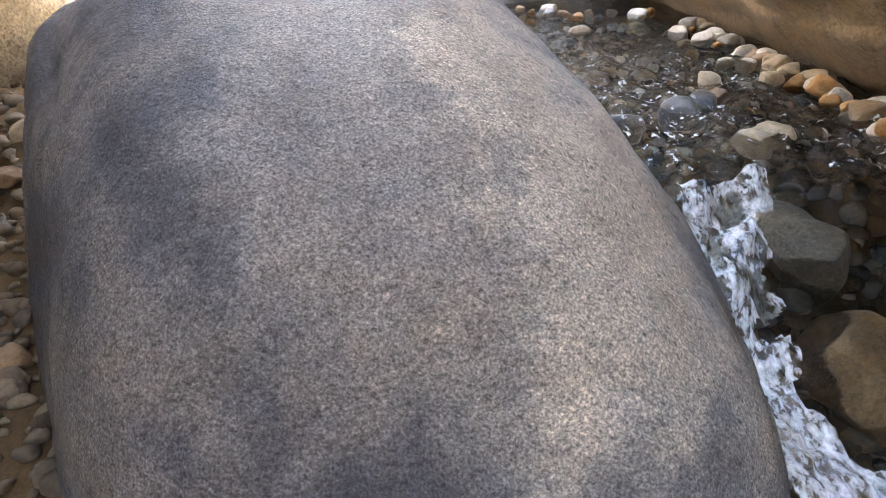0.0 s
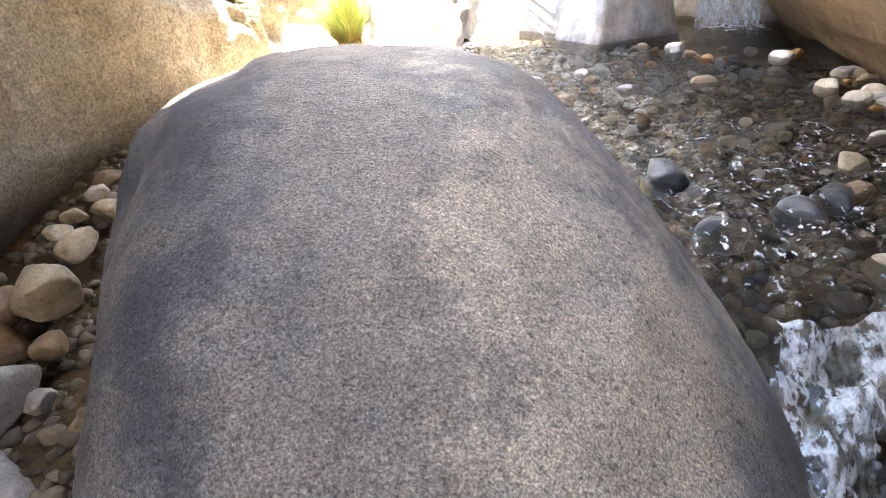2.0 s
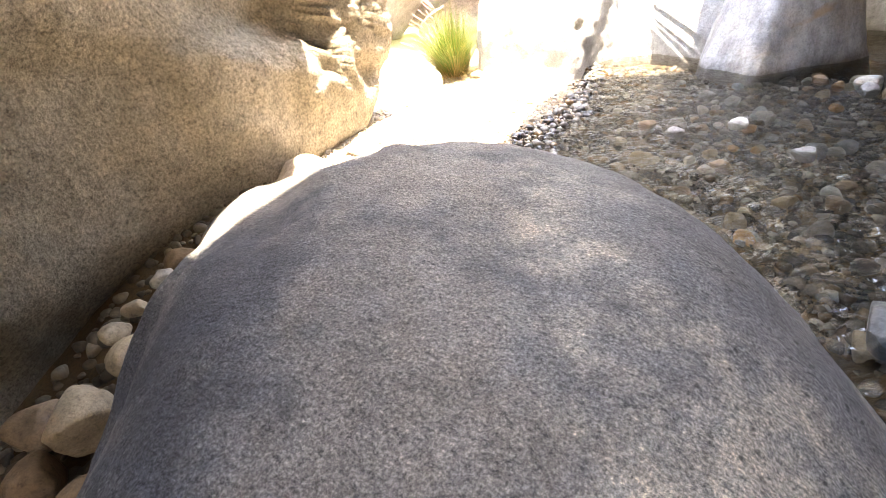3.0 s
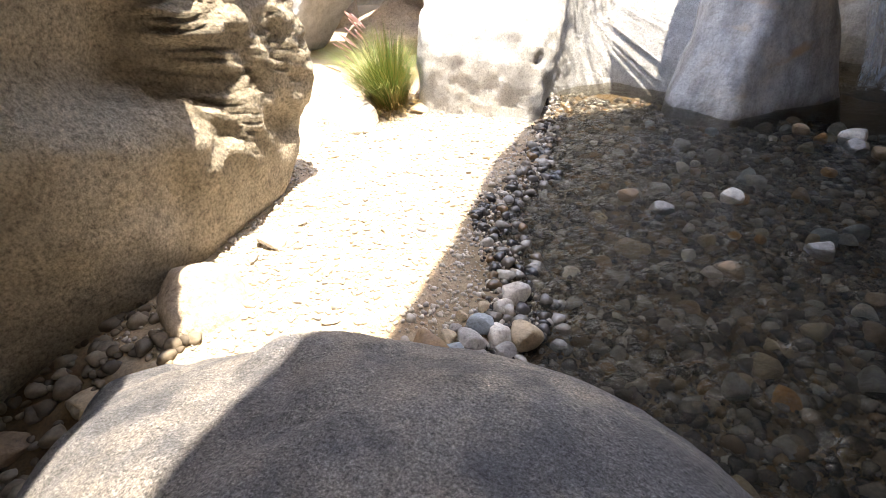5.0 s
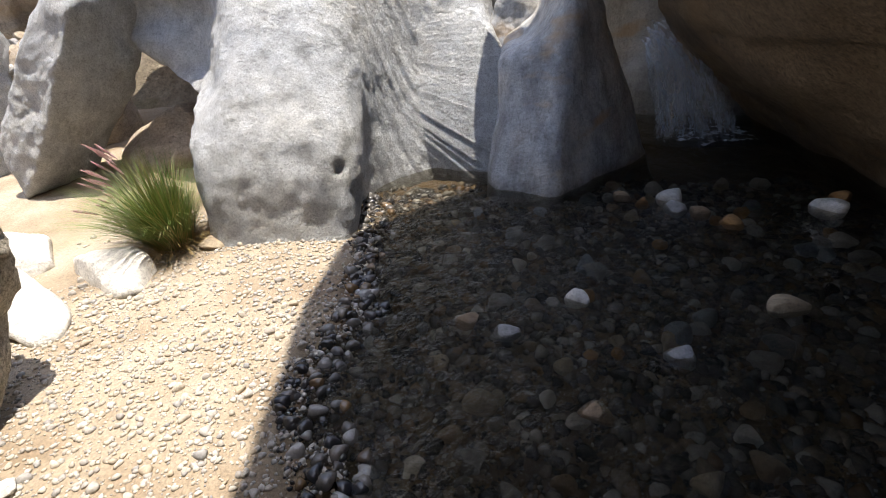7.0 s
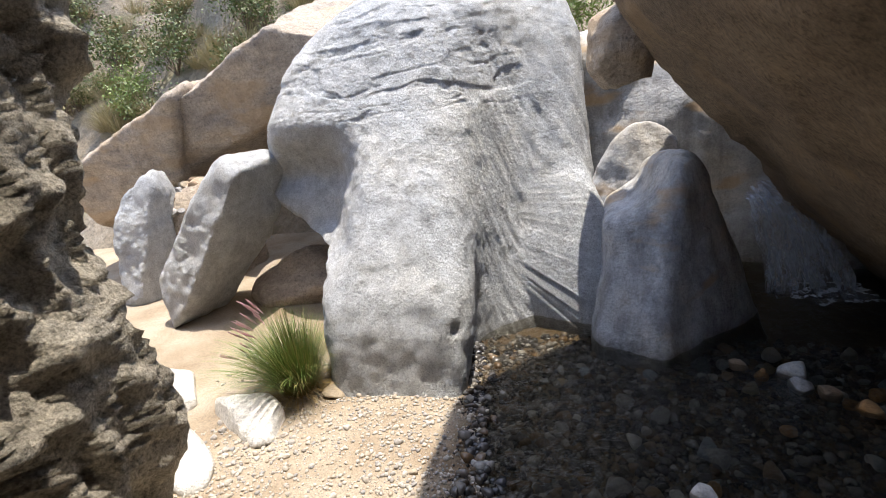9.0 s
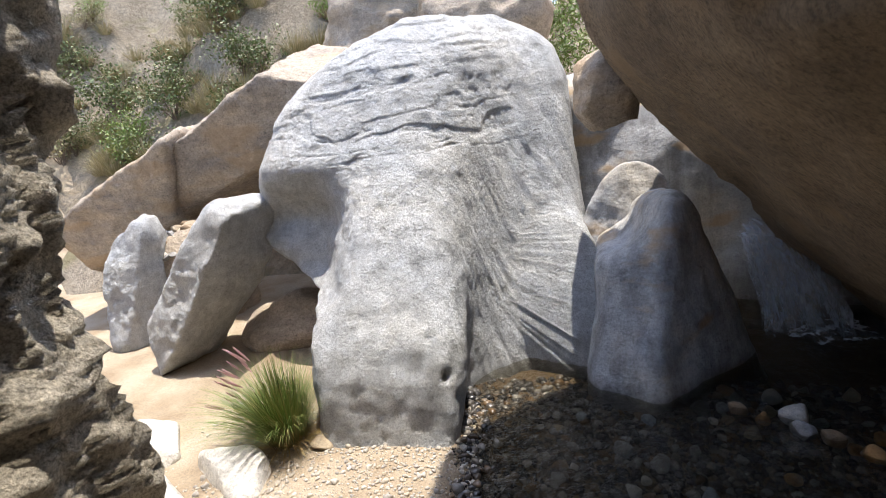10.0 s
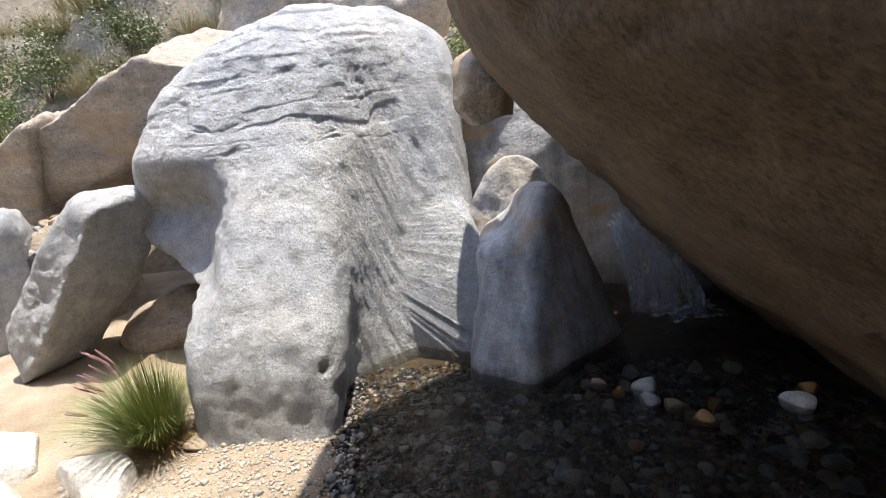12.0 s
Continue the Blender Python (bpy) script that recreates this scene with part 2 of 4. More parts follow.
WATER = bpy.data.materials.new("clear_water")
WATER.use_nodes = True
wt = WATER.node_tree
wt.nodes.remove(wt.nodes["Principled BSDF"])
wtr, wgl, wfr, wmx = (wt.nodes.new("ShaderNode" + k) for k in ("BsdfTransparent", "BsdfGlossy", "Fresnel", "MixShader"))
wtr.inputs["Color"].default_value = (0.64, 0.62, 0.55, 1)
wgl.inputs["Roughness"].default_value = 0.02
wfr.inputs["IOR"].default_value = 1.33
wn, wb = noise_node(wt, 20, 7, 0.68), wt.nodes.new("ShaderNodeBump")
wb.inputs["Strength"].default_value, wb.inputs["Distance"].default_value = 1.0, 0.045
wt.links.new(wn.outputs["Fac"], wb.inputs["Height"])
for k in (wgl, wfr):
    wt.links.new(wb.outputs["Normal"], k.inputs["Normal"])
wt.links.new(wfr.outputs[0], wmx.inputs[0])
wt.links.new(wtr.outputs[0], wmx.inputs[1])
wt.links.new(wgl.outputs[0], wmx.inputs[2])
wt.links.new(wmx.outputs[0], wt.nodes["Material Output"].inputs["Surface"])


def foam_material(name, scale, low, high, stretch):
    m, t, b = material(name, 0.35)
    b.inputs["Base Color"].default_value = (0.82, 0.86, 0.9, 1)
    n = noise_node(t, scale, 6, 0.65, stretch)
    t.links.new(ramp(t, n.outputs["Fac"], [(low, (0,)), (high, (1,))]), b.inputs["Alpha"])
    bump(t, b, [(n.outputs["Fac"], 0.6, 0.04)])
    return m


FOAM = foam_material("white_water", 22, 0.36, 0.72, (1.3, 0.6, 0.7))


# ---- the lie of the land ----
def edge_x(y):
    """Where the stream's edge meets the gravel bar."""
    return -1.22 + 0.16 * np.sin(1.7 * y + 1.1) + 0.07 * np.sin(4.3 * y) - 0.42 * step(6.9, 7.6, y)


def fall(x, y):
    """How far the channel has dropped beside the grey boulder."""
    right = -0.68 * step(2.75, 1.15, y)
    left = -0.66 * step(3.85, 1.6, y)
    return np.where(x > 0.2, right, left)


def land(x, y):
    p = np.stack([x, y, 0 * x], 1)
    bar = np.clip((edge_x(y) - x) * 0.16, -0.14, 0.07)
    deep = -0.25 * step(0.8, 2.2, x) * step(6.8, 8.2, y)
    h = np.where(y < 4.4, np.where(x > 0.2, -0.13, bar), bar) + deep + fall(x, y)
    h = h + 0.10 * step(7.2, 9.5, y) * step(-2.6, -4, x)
    h = h + 0.018 * fbm(p, 0.5, 3, 4)
    h = h + 0.25 * np.maximum(0, y - 13.0) * step(70, 40, y)
    h = h + 1.1 * np.maximum(0, np.abs(x + 1) - 10) * step(60, 30, np.abs(x)) * step(0, 6, y + 6)
    return h


def spread(a, b, fine, far):
    core = np.arange(a, b, fine)
    grow = fine * np.cumsum(1.18 ** np.arange(60))
    grow = grow[grow < far]
    return np.concatenate([a - grow[::-1], core, b + grow])


def sheet(xs, ys, height):
    X, Y = np.meshgrid(xs, ys)
    v = np.stack([X.ravel(), Y.ravel(), height(X.ravel(), Y.ravel())], 1)
    i = np.arange(len(xs) * len(ys)).reshape(len(ys), len(xs))
    f = np.stack([i[:-1, :-1], i[:-1, 1:], i[1:, 1:], i[1:, :-1]], -1).reshape(-1, 4)
    return v, f


v, f = sheet(spread(-4.6, 4.4, 0.06, 400), spread(-1.5, 11.0, 0.06, 400), land)
tagged(solid("ground", v, f, GROUND), "sandy canyon floor sloping into a stream bed", "ground", kind="structure")


HILL = stone("dry_hillside_soil", [(0.2, 0.165, 0.12), (0.29, 0.24, 0.175), (0.36, 0.31, 0.24)], 0.5, 12, (0.6, 0.3), 1.0, (0.6, (0.2, 0.18, 0.09), 0.7), None, 0.95)


def hill_z(x, y):
    p = np.stack([x, y, 0 * x], 1)
    rise = np.maximum(0, y - 12.3)
    return -0.3 + rise * (0.28 + 0.75 * step(-0.5, -6, x) + 0.16 * fbm(p, 4, 5, 8)) * step(60, 25, rise) + 0.25 * np.minimum(rise, 1) * ridged(p, 1.4, 4, 9) + 9 * step(60, 25, rise) * step(25, 60, rise)


v, f = sheet(np.arange(-26, 20, 0.22), np.arange(12.2, 48, 0.22), hill_z)
tagged(solid("hillside", v, f, HILL), "dry brown rocky hillside above the canyon", "hillside", kind="structure")


def water_z(x, y):
    p = np.stack([x, y, 0 * x], 1)
    riffle = step(6.6, 4.2, y) * step(-0.6, 0.6, x)
    ripple = (0.010 + 0.046 * riffle + 0.03 * step(2.9, 2.2, y)) * fbm(p * np.array([1, 0.7, 1]), 0.22, 4, 21)
    return 0.0 + ripple - 0.62 * step(2.65, 1.25, y)


v, f = sheet(np.arange(-1.9, 4.6, 0.03), np.arange(-2.5, 12.0, 0.03), water_z)
keep = (v[f[:, 0], 1] > 3.6) | (v[f[:, 0], 0] > 0.3)
water = tagged(solid("water", v, f[keep], WATER), "clear shallow stream water with small ripples", "water", kind="structure")
water.visible_shadow = False


# ---- the great rocks ----
def rough_set(*rows):
    """rows: (amplitude, scale, octaves, seed)."""
    return [lambda v, a=a, s=s, o=o, k=k: a * fbm(v, s, o, k) for a, s, o, k in rows]


def grey_field(p):
    dx = (p[:, 0] + 0.70) / np.where(p[:, 0] > -0.70, 2.04, 2.22)
    near = p[:, 1] < 2.345
    dy = np.abs(np.where(near, (p[:, 1] - 2.345) / 1.93, (p[:, 1] - 2.345) / 1.70))
    dz = (p[:, 2] + 0.396) / 1.3
    f = (np.abs(dx) ** 2.5 + np.where(near, dy ** 2.23, dy ** 3.6) + np.abs(dz) ** 2.0) ** (1 / 2.3) - 1
    f = smin(1.3 * f, ell(p, (0.334, 1.08, -0.5), (0.743, 0.743, 0.743)), 0.2)
    f = smax(f, half(p, (0.355, 3.05, 0.35), (0.72, 0.6, 0.42)), 0.45)
    f = smax(f, half(p, (0.632, 1.9, 0.5), (0.72, 0.0, 0.68)), 0.4)
    return smax(f, half(p, (-1.66, 1.47, -0.4), (-0.72, -0.58, 0.32)), 0.3)


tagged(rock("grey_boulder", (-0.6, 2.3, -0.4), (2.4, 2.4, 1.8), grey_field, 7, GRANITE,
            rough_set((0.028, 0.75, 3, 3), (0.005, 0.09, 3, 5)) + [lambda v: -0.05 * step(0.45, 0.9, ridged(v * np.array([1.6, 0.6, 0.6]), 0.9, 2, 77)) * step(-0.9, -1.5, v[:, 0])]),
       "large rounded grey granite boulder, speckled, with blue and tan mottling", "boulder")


def left_field(p):
    x, y, z = p[:, 0], p[:, 1], p[:, 2]
    low = step(1.0, 0.55, z + 0.35 * (y - 5.2))
    lip = np.clip(-2.98 + 0.95 * (4.55 - y), -2.98, -0.9)
    face = -3.38 + 0.10 * z + (lip + 3.38 - 0.1 * z) * np.clip((z - 1.2) / 3.4, 0, 1) + 0.36 * low * step(2.6, 4.2, y) - 0.3 * step(0.2, -0.5, z) + 0.25 * step(3.6, 2.0, y)
    lean = -2.98 - 0.11 * np.maximum(0, z - 0.55)
    far = step(4.6, 5.1, y) * step(0.4, 0.7, z)
    face = face * (1 - far) + lean * far + 0.36 * step(1.4, 3.0, z) * step(5.1, 4.5, y) * step(2.8, 3.8, y)
    end = 5.9 + 0.3 * np.maximum(0, z - 1.5) - 0.45 * step(0.45, 0.0, z)
    f = smax(x - face, y - end, 0.25)
    f = smax(f, half(p, (-2.94, 5.5, 0.0), (0.62, 0.7, -0.25)) - 0.55 * step(0.5, 1.4, z), 0.15)
    return smax(f, z - 5.6, 0.8)


def wall_wear(v):
    far = step(4.2, 5.0, v[:, 1]) * step(0.3, 0.75, v[:, 2]) + 0.6 * step(1.6, 2.4, v[:, 2]) * step(3.2, 4.4, v[:, 1])
    far = np.minimum(far, 1)
    up = v * np.array([1, 1, 0.4])
    scoops = far * (-0.05 + 0.12 * ridged(up + 0.15 * fbm(v, 0.5, 2, 19)[:, None], 0.5, 3, 15) + 0.05 * ridged(v * np.array([1, 1, 0.3]), 0.16, 3, 16))
    return 0.045 * fbm(v, 1.3, 3, 11) + scoops + (0.014 + 0.02 * far) * fbm(v, 0.2, 4, 12)


tagged(rock("rock_wall_left", (-5.0, 1.6, 2.2), (4.6, 7.0, 5.0), left_field, 8, WALLROCK, [wall_wear]),
       "tall tan overhanging canyon wall, pitted and water-worn", "rock wall", kind="structure")


def roof_field(p):
    x, y, z = p[:, 0], p[:, 1], p[:, 2]
    under = half(p, (2.8, 0, 0), (-1, 0.0, -0.9)) + 0.18 * step(1.2, 0.0, z)
    under = smax(under, half(p, (-0.02, 0, 3.3), (-1, 0, -0.2)), 0.2)
    f = smax(under, half(p, (-0.93, 0, 7.9), (-0.8, 0, 0.6)), 0.3)
    f = smax(f, half(p, (-0.93, 8.5, 7.9), (-0.5, 0.85, 0.0)), 0.8)
    f = smax(f, -5.0 - y, 0.8)
    return smax(f, z - 10.5, 1.0)


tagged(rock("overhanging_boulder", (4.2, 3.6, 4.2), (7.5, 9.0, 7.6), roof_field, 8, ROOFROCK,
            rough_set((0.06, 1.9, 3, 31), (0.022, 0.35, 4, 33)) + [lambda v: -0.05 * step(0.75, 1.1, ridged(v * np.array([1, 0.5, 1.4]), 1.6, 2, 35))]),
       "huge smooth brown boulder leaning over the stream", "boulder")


def white_field(p):
    x, y, z = p[:, 0], p[:, 1], p[:, 2]
    front = np.interp(z, [0.0, 0.3, 0.6, 0.85, 1.15, 1.5, 1.9, 2.6, 3.4, 4.1, 4.6], [7.16, 7.25, 7.36, 7.5, 7.76, 8.1, 8.5, 9.05, 9.62, 10.4, 11.4])
    low = step(1.9, 0.7, z)
    front = front + 0.42 * low * np.clip((x + 2.02) / 0.92, -1.1, 1.1) ** 4 + 0.1 * (1 - low) * (x + 2.0) ** 2
    front = front + 0.95 * step(2.9, 0.5, z) * step(-1.45, -0.72, x) + 0.8 * step(-2.3, -3.0, x) * step(0.8, 1.3, z) * step(2.5, 1.7, z)
    side = np.interp(z, [0.0, 0.95, 1.2, 1.6, 2.0, 2.6, 3.4, 4.2], [-2.78, -2.8, -3.45, -4.15, -4.08, -3.85, -3.6, -2.7])
    crown = np.interp(x, [-4.0, -3.4, -2.7, -2.0, -0.8, -0.1, 0.4], [3.1, 3.5, 3.95, 4.12, 4.02, 3.6, 2.9])
    f = smax(0.68 * (front - y), 0.85 * (side - x), 0.22 + 0.16 * step(1.0, 2.4, z))
    f = smax(f, x - 0.02, 0.25)
    f = smax(f, z - crown, 0.5)
    wide = 0.76 - 0.04 * np.clip(z, 0, 3.5)
    hollow = (np.sqrt(((x + 0.70 - 0.10 * z) / wide) ** 2 + ((y - 7.95 - 0.47 * z) / (wide + 0.06)) ** 2) - 1) * wide
    f = smax(f, -hollow, 0.34 + 0.5 * step(0.4, 1.8, z))
    scoop = ell(p, (-0.40, 9.25, 3.02), (0.4, 0.6, 0.34), 0, 35)
    f = smax(f, -scoop, 0.16)
    skirt = ell(p, (-0.22, 9.05, 0.25), (0.5, 0.8, 1.3), 0, -8)
    return smax(smin(f, skirt, 0.2), y - 12.5, 0.6)


def white_wear(v):
    z = v[:, 2]
    smooth = step(-1.6, -1.0, v[:, 0]) * step(3.4, 2.6, z)
    bent = v * np.array([0.4, 0.3, 2.2]) + 0.12 * fbm(v, 0.7, 3, 46)[:, None]
    ledges = (-0.022 * step(0.95, 1.15, ridged(bent, 0.8, 2, 47)) - 0.012 * step(0.98, 1.1, ridged(bent, 0.36, 2, 48))) * step(1.9, 2.8, z) * step(-0.5, -0.9, v[:, 0])
    q = np.stack([v[:, 0] * 1.5 + 0.5 * v[:, 2], v[:, 1] * 1.5, v[:, 2] * 0.12], 1)
    flutes = smooth * 0.022 * fbm(q, 0.2, 3, 49)
    pocks = -0.09 * np.exp(-np.sum((v - np.array([-1.6, 7.33, 0.9])) ** 2 * np.array([260, 20, 700]), 1)) - 0.08 * np.exp(-np.sum((v - np.array([-1.45, 7.32, 0.6])) ** 2 * np.array([600, 20, 600]), 1))
    return (1 - 0.7 * smooth) * (0.04 * fbm(v, 0.9, 3, 41) + 0.014 * fbm(v, 0.17, 4, 43)) + ledges + flutes + pocks


tagged(rock("white_boulder", (-2.0, 9.7, 1.2), (3.6, 3.4, 5.0), white_field, 8, PALE, [white_wear]),
       "massive pale grey-white boulder with a smooth fluted hollow", "boulder")


# Unseen wall behind the camera, added to keep sky light off the boulder.
def behind_field(p):
    f = smax(half(p, (0, -4.0, 0), (0, 1, 0.25)), p[:, 2] - 4.5, 0.6)
    return smax(f, -8.0 - p[:, 1], 0.5)


tagged(rock("unseen_sky_block", (-0.5, -6.0, 1.0), (7, 3.5, 5), behind_field, 5, WALLROCK, rough_set((0.2, 1.2, 4, 59))),
       "unseen tan rock wall added downstream to block sky light", "rock wall", kind="structure")


def cone_field(p):
    f = smax(half(p, (0.36, 7.82, 0), (-0.6, -0.8, 0.39)), half(p, (0.36, 7.82, 0), (0.6, -0.8, 0.2)), 0.1)
    f = smax(f, half(p, (-0.12, 8.3, 0.4), (-1, 0.1, 0.12)), 0.12)
    f = smax(f, half(p, (1.5, 8.75, 0.0), (0.95, 0.0, 0.36)), 0.16)
    f = smax(f, half(p, (0.7, 8.5, 1.74), (-0.15, 0.1, 1)), 0.15)
    f = smax(f, -ell(p, (0.02, 8.5, 1.72), (0.52, 2.2, 0.56), 0, -18), 0.14)
    return smax(f, p[:, 1] - 10.0, 0.4)


tagged(rock("fluted_boulder", (0.5, 9.2, 0.5), (2.4, 2.2, 3.0), cone_field, 6, FLUTED, rough_set((0.05, 0.7, 3, 51), (0.01, 0.15, 4, 53))),
       "blue-grey water-worn boulder with rusty veins standing in the pool", "boulder")


def cave_field(p):
    f = smax(half(p, (1.0, 10.2, 0.5), (-0.15, -1, 0.15)), half(p, (-0.6, 11, 2), (-1, 0, 0.1)), 0.3)
    return smax(smax(f, p[:, 2] - 2.7 + 0.25 * (p[:, 0] - 1), 0.4), p[:, 1] - 14, 0.5)


tagged(rock("rock_wall_back", (2.5, 12.0, 0.8), (6, 4, 4), cave_field, 6, FLUTED, rough_set((0.15, 0.9, 4, 57), (0.02, 0.2, 3, 58))),
       "dark wet rock face behind the waterfall", "rock wall", kind="structure")


def slab(name, centre, radii, turn, tip, cuts, mat, label, level=5, seed=0, amp=0.05, facets=13, sharp=0.76):
    """A broken boulder: an ellipsoid with chipped facets and a few larger planes."""
    dice = np.random.default_rng(seed + 5)
    chips = dice.normal(0, 1, (facets, 3))
    chips /= np.linalg.norm(chips, axis=1)[:, None]

    def field(p):
        q = p - np.array(centre)
        a, b = radians(turn), radians(tip)
        x, y, z = q[:, 0] * math.cos(a) + q[:, 1] * math.sin(a), -q[:, 0] * math.sin(a) + q[:, 1] * math.cos(a), q[:, 2]
        x, z = x * math.cos(b) - z * math.sin(b), x * math.sin(b) + z * math.cos(b)
        q = np.stack([x / radii[0], y / radii[1], z / radii[2]], 1)
        d = np.sqrt(np.sum(q * q, 1))
        for n in chips:
            d = smax(d, (q @ n) / sharp, 0.05)
        f = (d - 1) * min(radii)
        for at, n in cuts:
            f = smax(f, half(p, np.array(centre) + np.array(at), n), 0.06)
        return f
    r = max(radii) * 1.6
    return tagged(rock(name, centre, (r, r, r), field, level, mat, rough_set((amp, 0.6, 4, seed), (amp * 0.25, 0.12, 3, seed + 1))), label, "boulder")


slab("leaning_slab", (-4.78, 9.2, 1.02), (0.5, 0.8, 1.72), 12, 37, [((-0.2, -0.42, 0.1), (-0.3, -1, 0.3)), ((0.3, -0.2, -0.1), (1, -0.5, -0.6)), ((-0.34, 0, 0.35), (-1, -0.35, 0.75)), ((0.85, 0, 1.05), (0.35, -0.2, 1.0)), ((-0.75, 0, -0.6), (-1, -0.2, -0.1))], PALE, "pale pointed boulder leaning on the sand", 6, 61)
slab("leaning_slab", (-6.4, 10.0, 0.95), (0.46, 0.7, 1.3), 10, 14, [((0, -0.42, 0), (0, -1, 0.3)), ((0.3, -0.2, 0), (1, -0.4, -0.1)), ((-0.3, 0, 0.6), (-1, -0.2, 0.7))], PALE, "narrow pale boulder standing on end", 6, 63)
slab("shaded_boulder", (-3.75, 9.75, 0.25), (1.0, 0.75, 0.62), 0, 0, [((0, -0.6, 0.2), (0, -1, 0.4))], SLABROCK, "low rounded boulder in deep shade", 5, 65)
slab("cracked_slab", (-4.75, 11.7, 3.0), (3.0, 2.0, 2.4), 8, -27, [((0, -0.8, 0), (0.1, -1, -0.3)), ((0, 0, 0.75), (-0.45, -0.3, 1)), ((0.4, 0, 1.05), (0.3, -0.35, 1)), ((0, 0, -0.8), (0.35, -0.3, -1)), ((-1.38, 0, 0), (-1, 0, 0.35))], SLABROCK, "large tan banded slab split along a dark crack", 6, 67)
slab("cracked_slab", (-7.0, 11.5, 2.1), (1.7, 1.9, 2.0), 8, -27, [((0, -0.72, 0), (0.1, -1, -0.3)), ((0, 0, 0.7), (-0.45, -0.3, 1)), ((0, 0, -0.8), (0.35, -0.3, -1)), ((0.8, 0, 0), (1, 0, -0.35))], SLABROCK, "lower tan block broken from the banded slab", 6, 69)
slab("split_stone", (-3.66, 6.5, 0.1), (0.6, 0.32, 0.28), -38, 0, [((0, 0.17, 0), (0.55, 0.75, 0.3)), ((0, 0, 0.13), (0.1, -0.2, 1))], WHITESTONE, "bleached white stone split along a groove", 5, 71, 0.02)
slab("split_stone", (-3.3, 6.86, 0.09), (0.54, 0.29, 0.26), -36, 0, [((0, -0.14, 0), (-0.55, -0.75, 0.3)), ((0, 0, 0.12), (0.1, -0.2, 1))], WHITESTONE, "bleached white stone half parted from its twin", 5, 72, 0.02)
slab("bleached_stone", (-4.45, 7.2, 0.1), (0.5, 0.42, 0.26), 0, 0, [], WHITESTONE, "smooth bleached boulder half sunk in sand", 5, 74, 0.03)
slab("wedged_stone", (-2.78, 4.1, 0.0), (0.32, 0.34, 0.37), 20, 25, [((0.12, -0.12, 0.2), (0.5, -0.3, 0.9)), ((-0.1, -0.1, 0.2), (-0.4, -0.5, 0.8))], SLABROCK, "tan stone wedged against the canyon wall", 5, 73, 0.015)
slab("chockstone", (0.22, 9.0, 2.75), (0.36, 0.5, 0.52), 10, -35, [((0, -0.35, 0.1), (-0.2, -1, 0.2)), ((-0.25, 0, 0.1), (-1, -0.3, 0.3)), ((0, 0, 0.35), (-0.3, -0.2, 1))], SLABROCK, "tan chockstone jammed under the overhanging boulder", 5, 75, 0.05)
slab("recess_rock", (0.42, 9.45, 1.0), (0.55, 0.5, 1.0), 0, 6, [((0, -0.3, 0.2), (-0.5, -1, 0.35))], FLUTED, "water-worn grey rock standing in the recess", 6, 79, 0.04)
slab("hill_boulder", (-3.2, 15.5, 5.0), (1.8, 1.4, 1.9), 20, 20, [((0, -0.9, 0), (0.3, -1, 0.1))], SLABROCK, "brown boulder perched on the slope", 5, 81, 0.12)
slab("hill_boulder", (-1.3, 14.5, 4.7), (1.5, 1.2, 1.3), -20, 15, [((0, -0.7, 0), (-0.2, -1, 0.3))], SLABROCK, "tan boulder behind the white boulder", 5, 83, 0.1)
slab("hill_boulder", (-9.5, 24, 9.0), (5.5, 3, 3.2), 10, -5, [((0, -1.8, 0), (0.1, -1, 0.2))], SLABROCK, "distant grey rock face on the hillside", 6, 85, 0.3)

# ---- stones, gravel and cobbles ----
rng = np.random.default_rng(7)


def stone_shape(level, seed, flat):
    d, f = sphere(level)
    v = d * (1 + 0.16 * fbm(d + seed, 0.9, 2, seed)[:, None])
    for k in range(3):
        n = np.array([math.cos(seed * 2.4 + k * 2.1), math.sin(seed * 2.4 + k * 2.1), 0.3 * k - 0.2])
        n /= np.linalg.norm(n)
        over = np.maximum(0, v @ n - 0.62)
        v = v - 0.8 * over[:, None] * n
    return v * np.array([1, 0.78, flat]), f


SHAPES = {lev: [stone_shape(lev, k + 1, 0.5 + 0.05 * (k % 4)) for k in range(8)] for lev in (1, 2, 3, 4)}


def scatter(name, spots, sizes, level, mat, label, category, sink=0.3):
    """Many loose stones as one body of gravel."""
    vs, fs, n = [], [], 0
    base = land(spots[:, 0], spots[:, 1])
    for (x, y), r, z in zip(spots, sizes, base):
        v, f = SHAPES[level][rng.integers(8)]
        a, b = rng.uniform(0, 6.28), rng.normal(0, 0.25)
        ca, sa, cb, sb = math.cos(a), math.sin(a), math.cos(b), math.sin(b)
        m = np.array([[ca, -sa, 0], [sa, ca, 0], [0, 0, 1]]) @ np.array([[1, 0, 0], [0, cb, -sb], [0, sb, cb]])
        vs.append(v * r @ m.T + np.array([x, y, z + r * (0.45 - sink)]))
        fs.append(f + n)
        n += len(v)
    return tagged(solid(name, np.concatenate(vs), np.concatenate(fs), mat), label, category, kind="stuff")


def spots_in(n, x0, x1, y0, y1, test):
    p = np.stack([rng.uniform(x0, x1, n), rng.uniform(y0, y1, n)], 1)
    return p[test(p[:, 0], p[:, 1])]


def in_grey(x, y):
    return grey_field(np.stack([x, y, np.full(len(x), -0.1)], 1)) < 0.02


